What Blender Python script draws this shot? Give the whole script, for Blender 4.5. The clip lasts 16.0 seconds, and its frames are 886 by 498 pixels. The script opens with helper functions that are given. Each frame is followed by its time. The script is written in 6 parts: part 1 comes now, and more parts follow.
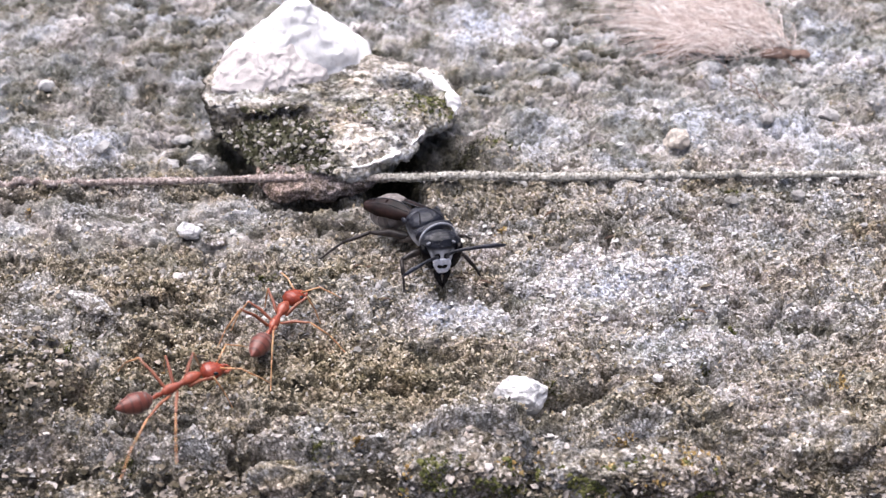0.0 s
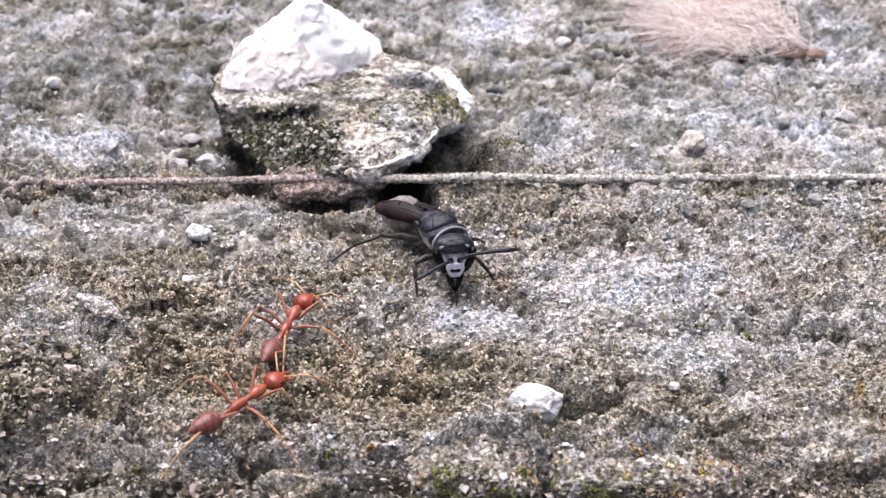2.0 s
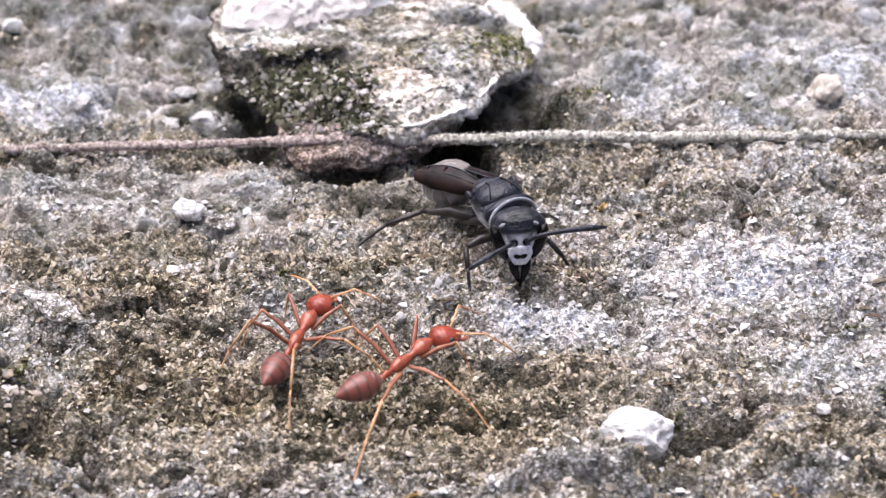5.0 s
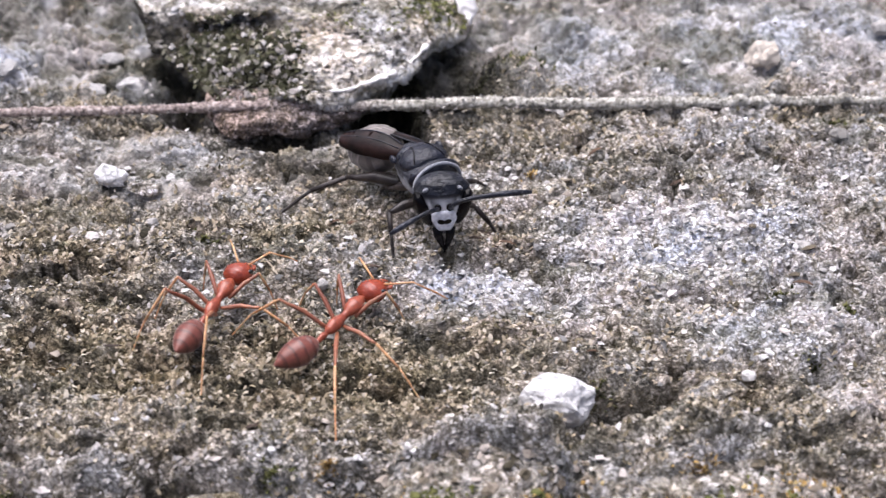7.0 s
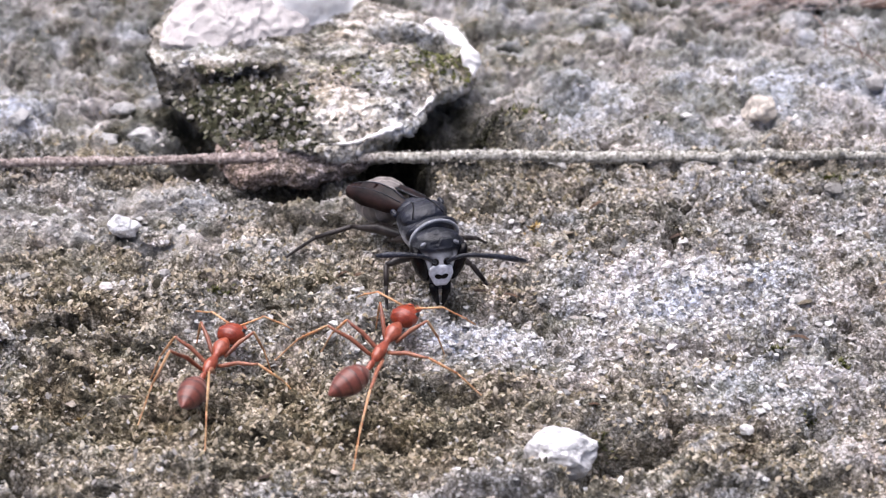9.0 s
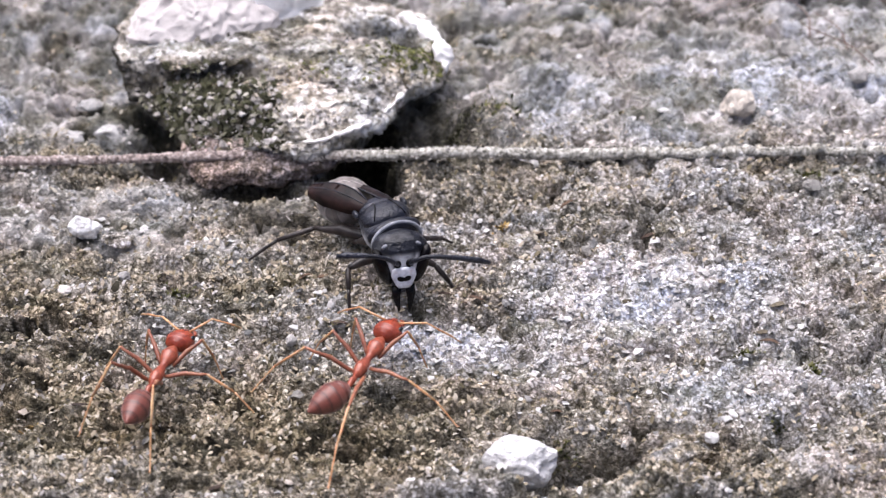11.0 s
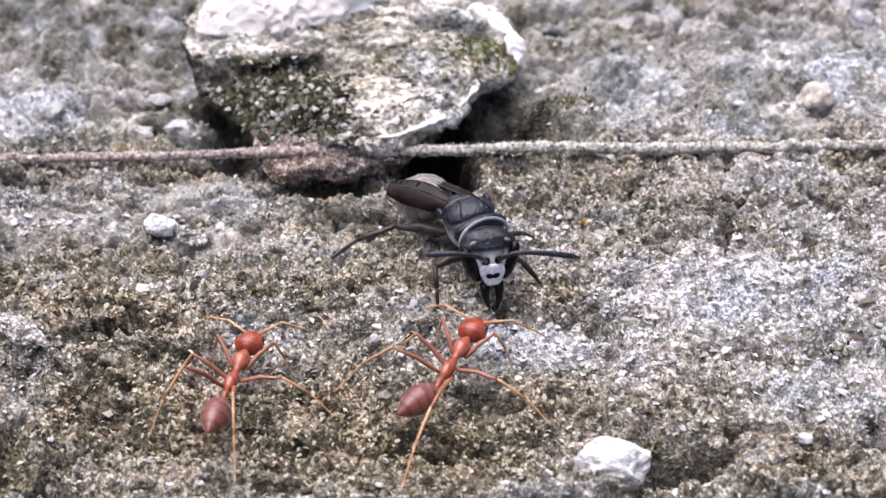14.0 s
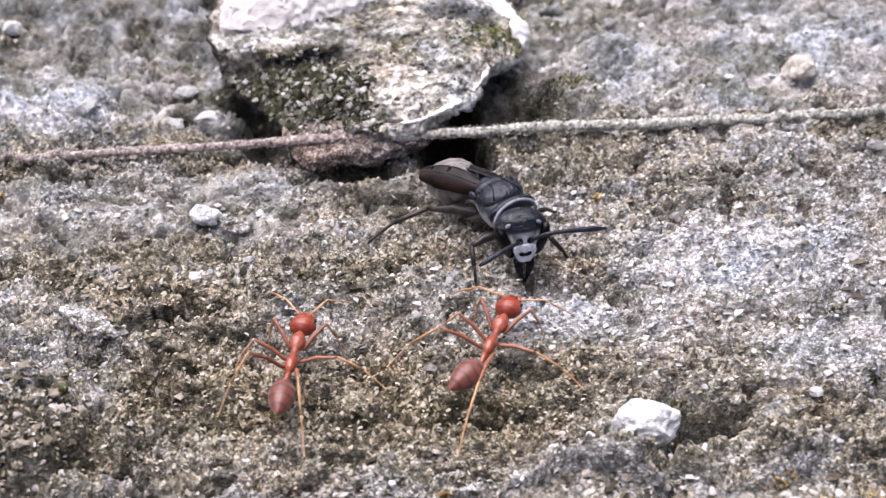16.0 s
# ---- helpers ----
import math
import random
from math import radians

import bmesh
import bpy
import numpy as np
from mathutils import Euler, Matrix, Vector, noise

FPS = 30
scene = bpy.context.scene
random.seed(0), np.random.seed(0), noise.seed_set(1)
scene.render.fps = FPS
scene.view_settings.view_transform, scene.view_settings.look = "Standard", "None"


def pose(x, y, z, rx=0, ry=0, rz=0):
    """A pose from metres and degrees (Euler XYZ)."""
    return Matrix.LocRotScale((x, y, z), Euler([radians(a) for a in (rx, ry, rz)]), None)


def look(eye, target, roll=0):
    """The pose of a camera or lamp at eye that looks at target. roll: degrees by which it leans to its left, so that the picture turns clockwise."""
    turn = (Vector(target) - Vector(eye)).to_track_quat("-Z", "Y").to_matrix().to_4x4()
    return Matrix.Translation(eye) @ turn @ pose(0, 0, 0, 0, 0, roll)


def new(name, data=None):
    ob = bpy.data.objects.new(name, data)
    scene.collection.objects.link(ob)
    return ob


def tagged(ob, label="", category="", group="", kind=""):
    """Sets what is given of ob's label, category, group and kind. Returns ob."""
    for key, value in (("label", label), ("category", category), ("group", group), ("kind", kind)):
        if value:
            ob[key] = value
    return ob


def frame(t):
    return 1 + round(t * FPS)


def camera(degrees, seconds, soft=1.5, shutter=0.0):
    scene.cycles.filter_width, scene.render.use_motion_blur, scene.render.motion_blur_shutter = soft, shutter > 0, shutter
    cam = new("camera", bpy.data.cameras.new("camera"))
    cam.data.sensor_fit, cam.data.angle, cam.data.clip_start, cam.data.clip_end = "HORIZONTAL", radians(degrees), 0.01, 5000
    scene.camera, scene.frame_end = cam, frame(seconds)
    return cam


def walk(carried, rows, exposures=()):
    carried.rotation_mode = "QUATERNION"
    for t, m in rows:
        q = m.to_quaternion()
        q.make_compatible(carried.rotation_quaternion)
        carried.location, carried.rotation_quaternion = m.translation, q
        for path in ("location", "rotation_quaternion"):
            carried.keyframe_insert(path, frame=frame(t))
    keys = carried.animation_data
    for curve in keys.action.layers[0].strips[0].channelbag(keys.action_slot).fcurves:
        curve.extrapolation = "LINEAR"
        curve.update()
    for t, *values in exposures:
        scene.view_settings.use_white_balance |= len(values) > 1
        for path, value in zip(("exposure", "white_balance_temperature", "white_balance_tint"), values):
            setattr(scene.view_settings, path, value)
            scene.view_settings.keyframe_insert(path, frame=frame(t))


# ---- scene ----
cam = camera(28.00, 16.0, soft=1.3, shutter=0.3)
EXPOSURES = [(0.0, 0.69, 5940, 14), (1.8, 0.71, 5960, 14), (3.0, 0.79, 5960, 14), (3.7, 0.83, 5960, 14), (5.8, 0.83, 5900, 14), (6.3, 0.72, 5870, 14), (7.0, 0.62, 5860, 14), (13.0, 0.64, 5860, 14), (14.0, 0.70, 5860, 14), (14.5, 0.63, 5860, 14), (16.0, 0.67, 5860, 14)]
PATH = [
    (0.0, look((0.00125, -0.09858, 0.07931), (0.00319, 0.00001, 0.0), 0.04)),
    (0.5, look((0.00090, -0.09867, 0.07934), (0.00309, -0.00046, 0.0), 0.16)),
    (1.0, look((-0.00021, -0.09848, 0.07968), (0.00182, 0.00046, 0.0), 0.18)),
    (1.5, look((-0.00001, -0.09843, 0.07970), (0.00196, 0.00007, 0.0), 0.19)),
    (2.0, look((0.00023, -0.09642, 0.07939), (0.00230, 0.00037, 0.0), 0.38)),
    (2.5, look((-0.00104, -0.09594, 0.07709), (0.00076, -0.00230, 0.0), 0.27)),
    (3.0, look((-0.00291, -0.10008, 0.07913), (-0.00119, -0.00337, 0.0), 0.14)),
    (3.5, look((-0.00155, -0.10218, 0.07927), (-0.00039, -0.00428, 0.0), -0.18)),
    (3.7, look((-0.00109, -0.09794, 0.07664), (-0.00055, -0.00395, 0.0), -0.38)),
    (5.8, look((0.00115, -0.07160, 0.05735), (0.00006, -0.00187, 0.0), -1.37)),
    (6.0, look((0.00193, -0.07181, 0.05733), (0.00080, -0.00199, 0.0), -1.34)),
    (6.5, look((0.00177, -0.07308, 0.05845), (0.00107, -0.00236, 0.0), -1.11)),
    (7.0, look((0.00294, -0.07391, 0.05798), (0.00271, -0.00411, 0.0), -0.93)),
    (7.5, look((0.00395, -0.07158, 0.05932), (0.00433, 0.00050, 0.0), -0.37)),
    (8.0, look((0.00257, -0.07272, 0.06050), (0.00284, 0.00105, 0.0), -0.37)),
    (8.5, look((0.00218, -0.07496, 0.06110), (0.00258, -0.00027, 0.0), -0.39)),
    (9.0, look((0.00203, -0.07440, 0.06101), (0.00246, 0.00022, 0.0), -0.28)),
    (9.2, look((0.00280, -0.07441, 0.06094), (0.00347, 0.00007, 0.0), -0.16)),
    (11.3, look((0.00601, -0.07181, 0.06063), (0.00407, -0.00019, 0.0), -1.66)),
    (11.5, look((0.00613, -0.07220, 0.06030), (0.00401, -0.00119, 0.0), -1.75)),
    (12.0, look((0.00497, -0.07332, 0.06071), (0.00256, -0.00185, 0.0), -1.88)),
    (12.5, look((0.00308, -0.07366, 0.06143), (0.00037, -0.00106, 0.0), -2.02)),
    (13.0, look((0.00244, -0.07419, 0.06151), (0.00005, -0.00153, 0.0), -1.88)),
    (13.5, look((0.00130, -0.07296, 0.06182), (-0.00098, -0.00012, 0.0), -1.83)),
    (14.0, look((0.00176, -0.07057, 0.06102), (0.00006, 0.00009, 0.0), -1.74)),
    (14.5, look((-0.00021, -0.07166, 0.06079), (-0.00066, -0.00474, 0.0), -1.80)),
    (15.0, look((-0.00160, -0.07163, 0.06355), (-0.00063, -0.00306, 0.0), -1.59)),
    (15.5, look((-0.00394, -0.07201, 0.06481), (-0.00233, -0.00289, 0.0), -1.78)),
    (16.0, look((-0.00462, -0.07382, 0.06872), (-0.00155, -0.00160, 0.0), -1.45)),
]
walk(cam, PATH, EXPOSURES)
cam.data.dof.use_dof = True
cam.data.dof.aperture_fstop = 80.0  # focused on the wasp's face

# ---- light: bright overcast sky, a wide soft sun high behind the stone ----
world = bpy.data.worlds.new("overcast_sky")
scene.world = world
world.use_nodes = True
wn = world.node_tree
sky = wn.nodes.new("ShaderNodeTexSky")
sky.sky_type = "NISHITA"
sky.sun_disc = False
sky.sun_elevation, sky.sun_rotation = radians(72), radians(-38)
sky.air_density, sky.dust_density, sky.ozone_density = 0.5, 8.0, 0.0
back = wn.nodes["Background"]
back.inputs["Strength"].default_value = 0.13
wn.links.new(sky.outputs[0], back.inputs["Color"])
sun = new("sun", bpy.data.lights.new("sun", "SUN"))
sun.data.energy, sun.data.angle, sun.data.color = 2.8, radians(75), (1.0, 0.95, 0.91)
sun.matrix_world = look((-0.30, 0.38, 1.5), (0, 0, 0))

MM = 0.001


# ---- numeric noise, in millimetres ----
PERM = np.random.default_rng(3).permutation(512)


def lattice(ix, iy, iz):
    a = PERM[ix & 511]
    a = PERM[(a + iy) & 511]
    a = PERM[(a + iz) & 511]
    return a / 255.5 - 1.0


def vnoise(x, y, z=0.0):
    x, y, z = np.broadcast_arrays(np.asarray(x, float), np.asarray(y, float), np.asarray(z, float))
    ix, iy, iz = (np.floor(v).astype(int) for v in (x, y, z))
    fx, fy, fz = x - ix, y - iy, z - iz
    ux, uy, uz = (f * f * f * (f * (f * 6 - 15) + 10) for f in (fx, fy, fz))
    out = 0
    for dx in (0, 1):
        for dy in (0, 1):
            for dz in (0, 1):
                w = (ux if dx else 1 - ux) * (uy if dy else 1 - uy) * (uz if dz else 1 - uz)
                out = out + w * lattice(ix + dx, iy + dy, iz + dz)
    return out


def fbm(x, y, z=0.0, octaves=4, rough=0.5):
    total, amp, size, f = 0.0, 1.0, 0.0, 1.0
    for k in range(octaves):
        total = total + amp * vnoise(np.asarray(x) * f + 17.3 * k, np.asarray(y) * f - 9.1 * k, np.asarray(z) * f + 4.7 * k)
        size += amp
        amp *= rough
        f *= 2.03
    return total / size


def smooth(a, b, v):
    t = np.clip((v - a) / (b - a), 0, 1)
    return t * t * (3 - 2 * t)


def bump_at(x, y, cx, cy, rx, ry, power=2.0):
    return np.exp(-((np.abs(x - cx) / rx) ** power + (np.abs(y - cy) / ry) ** power))


# ---- the shape of the ground: height in mm over (x, y) in mm ----
def ridge_line(x):
    return -18.9 + 0.9 * vnoise(x / 7.0, 3.1) + 0.5 * vnoise(x / 2.3, 8.4) + 1.6 * bump_at(x, 0, 5.2, 0, 3.4, 1e3, 4) - 0.05 * np.maximum(x - 12, 0)


def ground_height(x, y):
    x, y = np.broadcast_arrays(np.asarray(x, float), np.asarray(y, float))
    h = 0.55 * fbm(x / 9.0, y / 7.0, 1.0, 3) + 0.62 * fbm(x / 3.2, y / 2.4, 5.0, 3)
    h = h + 0.40 * fbm(x / 0.8, y / 0.8, 9.0, 3, 0.65)
    h = h + 0.42 * (0.5 - np.abs(fbm(x / 0.75 + 7, y / 0.65, 14.0, 2)) * 2)
    h = h - 0.8 * smooth(0.12, 0.62, fbm(x / 1.9 + 40, y / 1.3, 2.0, 3, 0.6))
    h = h - 0.45 * smooth(0.14, 0.40, fbm(x / 1.7 + 20, y / 0.55, 66.0, 4, 0.62))
    # long narrow crevices between crusts
    crack = np.abs(fbm(x / 4.2 + 70, y / 1.9, 17.0, 3))
    h = h - 1.5 * smooth(0.05, 0.0, crack) * smooth(-0.05, 0.25, fbm(x / 7.0, y / 5.0 + 30, 19.0, 2))
    h = h + 0.35 * smooth(-0.1, 0.1, fbm(x / 6.0 + 15, y / 2.2, 23.0, 3))
    # hollow round the white pebble, and the block before it
    h = h - 4.2 * bump_at(x, y + 0.4 * vnoise(x / 0.8, 6.1), 10.8, -15.5, 1.9, 1.3, 3) - 0.5 * bump_at(x, y, 14.0, -14.4, 2.5, 0.9) - 0.5 * bump_at(x, y, 8.0, -15.6, 1.8, 1.2)
    h = h + 1.25 * bump_at(x, y, 4.7, -17.9, 3.3, 1.15, 5) + 0.9 * bump_at(x, y, 15.2, -17.2, 4.2, 0.9, 3) - 0.8 * bump_at(x, y, 8.6, -18.6, 0.5, 2.0, 3)
    # raised stone at the side, slit with a lifted flake
    h = h + 2.4 * bump_at(x, y, -26.5, -14.4, 5.6, 4.2, 6) * (1 + 0.25 * fbm(x / 1.7, y / 1.7, 3.0, 2))
    rim = ((x + 26.5) / 6.3) ** 2 + ((y + 14.2) / 4.9) ** 2 + 0.25 * vnoise(x / 2.0, y / 2.0, 8.0)
    h = h - 1.2 * bump_at(rim, 0, 1.0, 0, 0.14, 1)
    slit = bump_at(x, y - 0.25 * (x + 18.2), -18.2, -6.15 + 0.35 * vnoise(x / 1.1, 2.2), 2.9, 0.32, 5)
    h = h - 4.0 * slit + 0.7 * bump_at(x, y, -20.9, -7.9, 2.0, 0.9, 4) + 0.45 * bump_at(x, y, -17.2, -7.7, 1.8, 0.55, 4)
    # cavity beside the stone, mossy bank beyond it
    jag = x + 0.9 * vnoise(y / 1.1, 4.4) + 0.55 * vnoise(y / 0.4, 2.4)
    h = h - 15.0 * bump_at(jag, y + 0.6 * vnoise(x / 0.7, 1.4), -0.5, 8.4, 1.75, 3.5, 6) - 2.2 * bump_at(x, y, 3.0, 11.0, 1.9, 1.9, 3)
    h = h - 1.0 * bump_at(x, y, -5.0, 8.2, 5.0, 2.0, 3) - 1.1 * bump_at(x, y, -5.4, 5.6 + 0.3 * vnoise(x / 0.9, 8.8), 4.6, 0.75, 3)
    h = h - 3.2 * bump_at(jag, y, -11.8, 10.6, 1.7, 2.8, 4) - 1.0 * bump_at(x, y, -13.2, 9.0, 2.0, 2.0, 3)
    h = h + 1.5 * bump_at(x, y, 6.8, 11.4, 1.9, 2.2) + 0.5 * bump_at(x, y, 9.5, 9.6, 3.0, 1.4)
    # smooth trowelled band before the stone
    band = bump_at(x, y, -17.0, 3.2, 14.0, 2.6, 3)
    h = h + band * (0.18 * fbm(x / 9.0, y / 0.8, 6.0, 2) - 0.15)
    # the broken front edge: past the ridge the ground falls away
    over = np.maximum(ridge_line(x) - y, 0.0)
    drop = 0.55 * over + 1.0 * smooth(0.0, 0.9, over)
    h = h - np.minimum(drop, 40.0) * (1 - 0.12 * fbm(x / 3.0, y / 2.0, 12.0, 2)) + 0.8 * smooth(0, 2.5, over) * fbm(x / 2.0, y / 1.5, 7.0, 3)
    far = np.hypot(x, y)
    return h * (1 - smooth(300, 900, far)) + 0.0 * far


def stains(x, y):
    """Lichen and moss cover: pale crust, olive moss, bare dark grit, and damp black moss with painted shade, each 0 to
    1.
    """
    x, y = np.broadcast_arrays(np.asarray(x, float), np.asarray(y, float))
    edge = fbm(x / 2.2, y / 1.8, 21.0, 4, 0.6)
    big = fbm(x / 8.0 + 3, y / 6.0, 31.0, 3)
    pale = 0.40 * smooth(-0.05, 0.5, big + 0.4 * fbm(x / 5.0, y / 1.5, 27.0, 3) + 0.3 * edge)
    for cx, cy, rx, ry, s in ((4.2, -7.8, 5.0, 2.8, 1.3), (9.4, -9.0, 3.2, 1.8, 0.9), (15.2, -4.2, 7.2, 4.6, 1.25), (19.0, -10.5, 6.5, 3.0, 0.85), (24.0, 0.5, 6.0, 3.0, 0.6), (21.0, 15.5, 9.0, 4.4, 0.9), (33.0, 13.0, 8.0, 6.0, 0.75), (37.0, 24.0, 7.0, 5.0, 1.0), (13.0, 13.5, 5.0, 2.4, 0.8), (27.0, 20.0, 5.0, 2.6, 0.8),
                              (7.5, 29.5, 4.6, 3.6, 1.35), (-25.0, 13.2, 4.4, 2.8, 1.4), (-16.0, 3.2, 10.0, 2.0, 0.6), (-30.0, 27.0, 8.0, 5.0, 0.6), (-29.0, 1.5, 5.0, 2.0, 0.5), (-8.0, 0.0, 5.0, 1.6, 0.5), (36.0, 28.0, 9.0, 6.0, 0.6), (12.0, 10.0, 3.0, 2.5, 0.5)):
        pale = np.maximum(pale, s * bump_at(x, y, cx, cy, rx, ry, 2.6) * smooth(-0.95, 0.05, edge + 0.25))
    pale = np.maximum(pale, 0.52 * bump_at(x, y, 25.0, 6.0, 18.0, 19.0, 3) * smooth(-0.5, 0.2, edge))
    moss = 0.75 * smooth(-0.35, 0.25, fbm(x / 5.0, y / 4.0, 41.0, 3) + 0.5 * edge)
    for cx, cy, rx, ry, s in ((-8.0, -12.0, 15.0, 5.5, 0.95), (-20.0, -3.0, 14.0, 6.5, 0.75), (-30.0, 16.0, 8.0, 10.0, 0.7), (0.0, -14.0, 6.0, 4.0, 0.9), (10.5, -14.0, 5.0, 2.0, 1.0), (13.0, 23.0, 6.0, 4.5, 0.9), (-22.0, 24.0, 7.0, 6.0, 0.6), (14.0, 5.5, 12.0, 2.6, 0.7), (7.6, 11.5, 2.0, 2.0, 1.0), (26.0, -13.0, 9.0, 3.0, 0.7), (-26.0, -4.0, 6.0, 2.4, 0.7), (2.0, -21.0, 5.0, 2.0, 0.8)):
        moss = np.maximum(moss, s * bump_at(x, y, cx, cy, rx, ry, 2.6) * smooth(-0.7, 0.1, edge + 0.15))
    wet = bump_at(x, y, -4.0, -13.0, 16.0, 5.0, 3)
    pale, moss = pale * (1 - 0.6 * wet), np.maximum(moss, 0.9 * wet)
    front = smooth(0.2, 1.6, ridge_line(x) - y)
    grit = np.maximum(front * 0.85, 0.8 * bump_at(x, y, -26.0, -15.0, 5.5, 4.2, 3))
    pale = pale * (1 - 0.65 * front)
    moss = moss * (1 - 0.55 * front) + 0.75 * front * smooth(-0.25, 0.25, fbm(x / 2.5, y / 2.0, 51.0, 3))
    # damp black-brown moss in patches, plus shade painted dark in pits and hollows
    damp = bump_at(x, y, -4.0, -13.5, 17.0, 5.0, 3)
    # same noise as the height's pits: their shade goes into the colour
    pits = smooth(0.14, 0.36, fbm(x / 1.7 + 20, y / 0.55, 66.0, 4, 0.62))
    soil_shade = np.maximum(0.92 * pits * (1 - np.clip(pale, 0, 1)), 0.45 * smooth(0.26, 0.52, fbm(x / 2.4 + 60, y / 1.5, 61.0, 4, 0.6) + 0.30 * damp) * (1 - np.clip(pale, 0, 1)))
    # moss spots, and painted shade under the stone's foot, left cave and crevices
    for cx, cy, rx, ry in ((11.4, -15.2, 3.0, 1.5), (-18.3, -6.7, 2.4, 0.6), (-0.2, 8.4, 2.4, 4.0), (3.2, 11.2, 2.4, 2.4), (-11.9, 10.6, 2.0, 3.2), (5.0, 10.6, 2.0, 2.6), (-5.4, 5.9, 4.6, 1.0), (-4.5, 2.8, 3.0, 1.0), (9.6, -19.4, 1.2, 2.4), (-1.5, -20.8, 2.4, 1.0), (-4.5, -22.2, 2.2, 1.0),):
        soil_shade = np.maximum(soil_shade, 0.9 * bump_at(x, y, cx, cy, rx, ry, 3) * smooth(-0.7, -0.1, edge))
    soil_shade = np.maximum(soil_shade, 0.5 * bump_at(x, y, -20.0, 22.0, 10.0, 7.0, 3) * smooth(-0.25, 0.25, edge))
    # deep shade of the hollows and the slit, painted as near-black colour
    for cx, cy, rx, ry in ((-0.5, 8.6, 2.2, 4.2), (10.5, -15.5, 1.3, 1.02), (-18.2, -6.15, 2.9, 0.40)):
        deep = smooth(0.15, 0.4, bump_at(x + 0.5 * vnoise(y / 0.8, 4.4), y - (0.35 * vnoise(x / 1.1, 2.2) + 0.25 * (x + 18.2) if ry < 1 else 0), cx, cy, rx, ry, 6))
        soil_shade, pale, grit = np.maximum(soil_shade, deep), pale * (1 - deep), grit * (1 - deep)
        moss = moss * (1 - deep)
    return np.clip(pale, 0, 1.3), np.clip(moss, 0, 1), np.clip(grit, 0, 1), np.clip(soil_shade, 0, 1)


def trowel(x, y):
    """Where the concrete keeps its smooth trowelled face."""
    return bump_at(x, y, -17.5, 3.0 + 0.6 * vnoise(np.asarray(x) / 5.0, 7.7), 14.5, 2.7, 4) * smooth(-0.55, 0.0, fbm(np.asarray(x) / 4.0, np.asarray(y) / 1.2, 71.0, 3))


# ---- materials ----
def material(name):
    m = bpy.data.materials.new(name)
    m.use_nodes = True
    return m, m.node_tree.nodes, m.node_tree.links, m.node_tree.nodes["Principled BSDF"]


def noise_node(n, l, coord, scale, detail=4.0, rough=0.6, kind="noise"):
    """A texture whose scale is in features per millimetre."""
    v = n.new("ShaderNodeVectorMath")
    v.operation = "SCALE"
    v.inputs["Scale"].default_value = 1000.0 * scale
    l.new(coord, v.inputs[0])
    if kind == "noise":
        t = n.new("ShaderNodeTexNoise")
        t.inputs["Scale"].default_value, t.inputs["Detail"].default_value, t.inputs["Roughness"].default_value = 1.0, detail, rough
    else:
        t = n.new("ShaderNodeTexVoronoi")
        t.inputs["Scale"].default_value = 1.0
    l.new(v.outputs[0], t.inputs["Vector"])
    return t


def ramp(n, l, fac, stops):
    r = n.new("ShaderNodeValToRGB")
    e = r.color_ramp.elements
    while len(e) < len(stops):
        e.new(0.5)
    for k, (p, c) in enumerate(stops):
        e[k].position, e[k].color = p, (*c, 1.0) if len(c) == 3 else c
    l.new(fac, r.inputs[0])
    return r.outputs[0]


def mix(n, l, fac, a, b, mode="MIX"):
    m = n.new("ShaderNodeMix")
    m.data_type, m.blend_type = "RGBA", mode
    for sock, v in ((m.inputs[0], fac), (m.inputs[6], a), (m.inputs[7], b)):
        if isinstance(v, (int, float)):
            sock.default_value = v
        elif isinstance(v, tuple):
            sock.default_value = (*v, 1.0)
        else:
            l.new(v, sock)
    return m.outputs[2]


def scalar(n, l, op, a, b):
    m = n.new("ShaderNodeMath")
    m.operation = op
    for sock, v in zip(m.inputs, (a, b)):
        if isinstance(v, (int, float)):
            sock.default_value = v
        else:
            l.new(v, sock)
    return m.outputs[0]


def bump_node(n, l, bsdf, height, mm, strength=1.0, before=None):
    b = n.new("ShaderNodeBump")
    b.inputs["Strength"].default_value, b.inputs["Distance"].default_value = strength, mm * MM
    l.new(height, b.inputs["Height"])
    if before is not None:
        l.new(before, b.inputs["Normal"])
    l.new(b.outputs[0], bsdf.inputs["Normal"])
    return b.outputs[0]


def coords(n):
    return n.new("ShaderNodeTexCoord").outputs["Object"]


def attribute(n, name):
    a = n.new("ShaderNodeAttribute")
    a.attribute_name = name
    return a.outputs["Fac"]


def gray(v, warm=0.0):
    return (v * (1 + warm), v, v * (1 - warm))


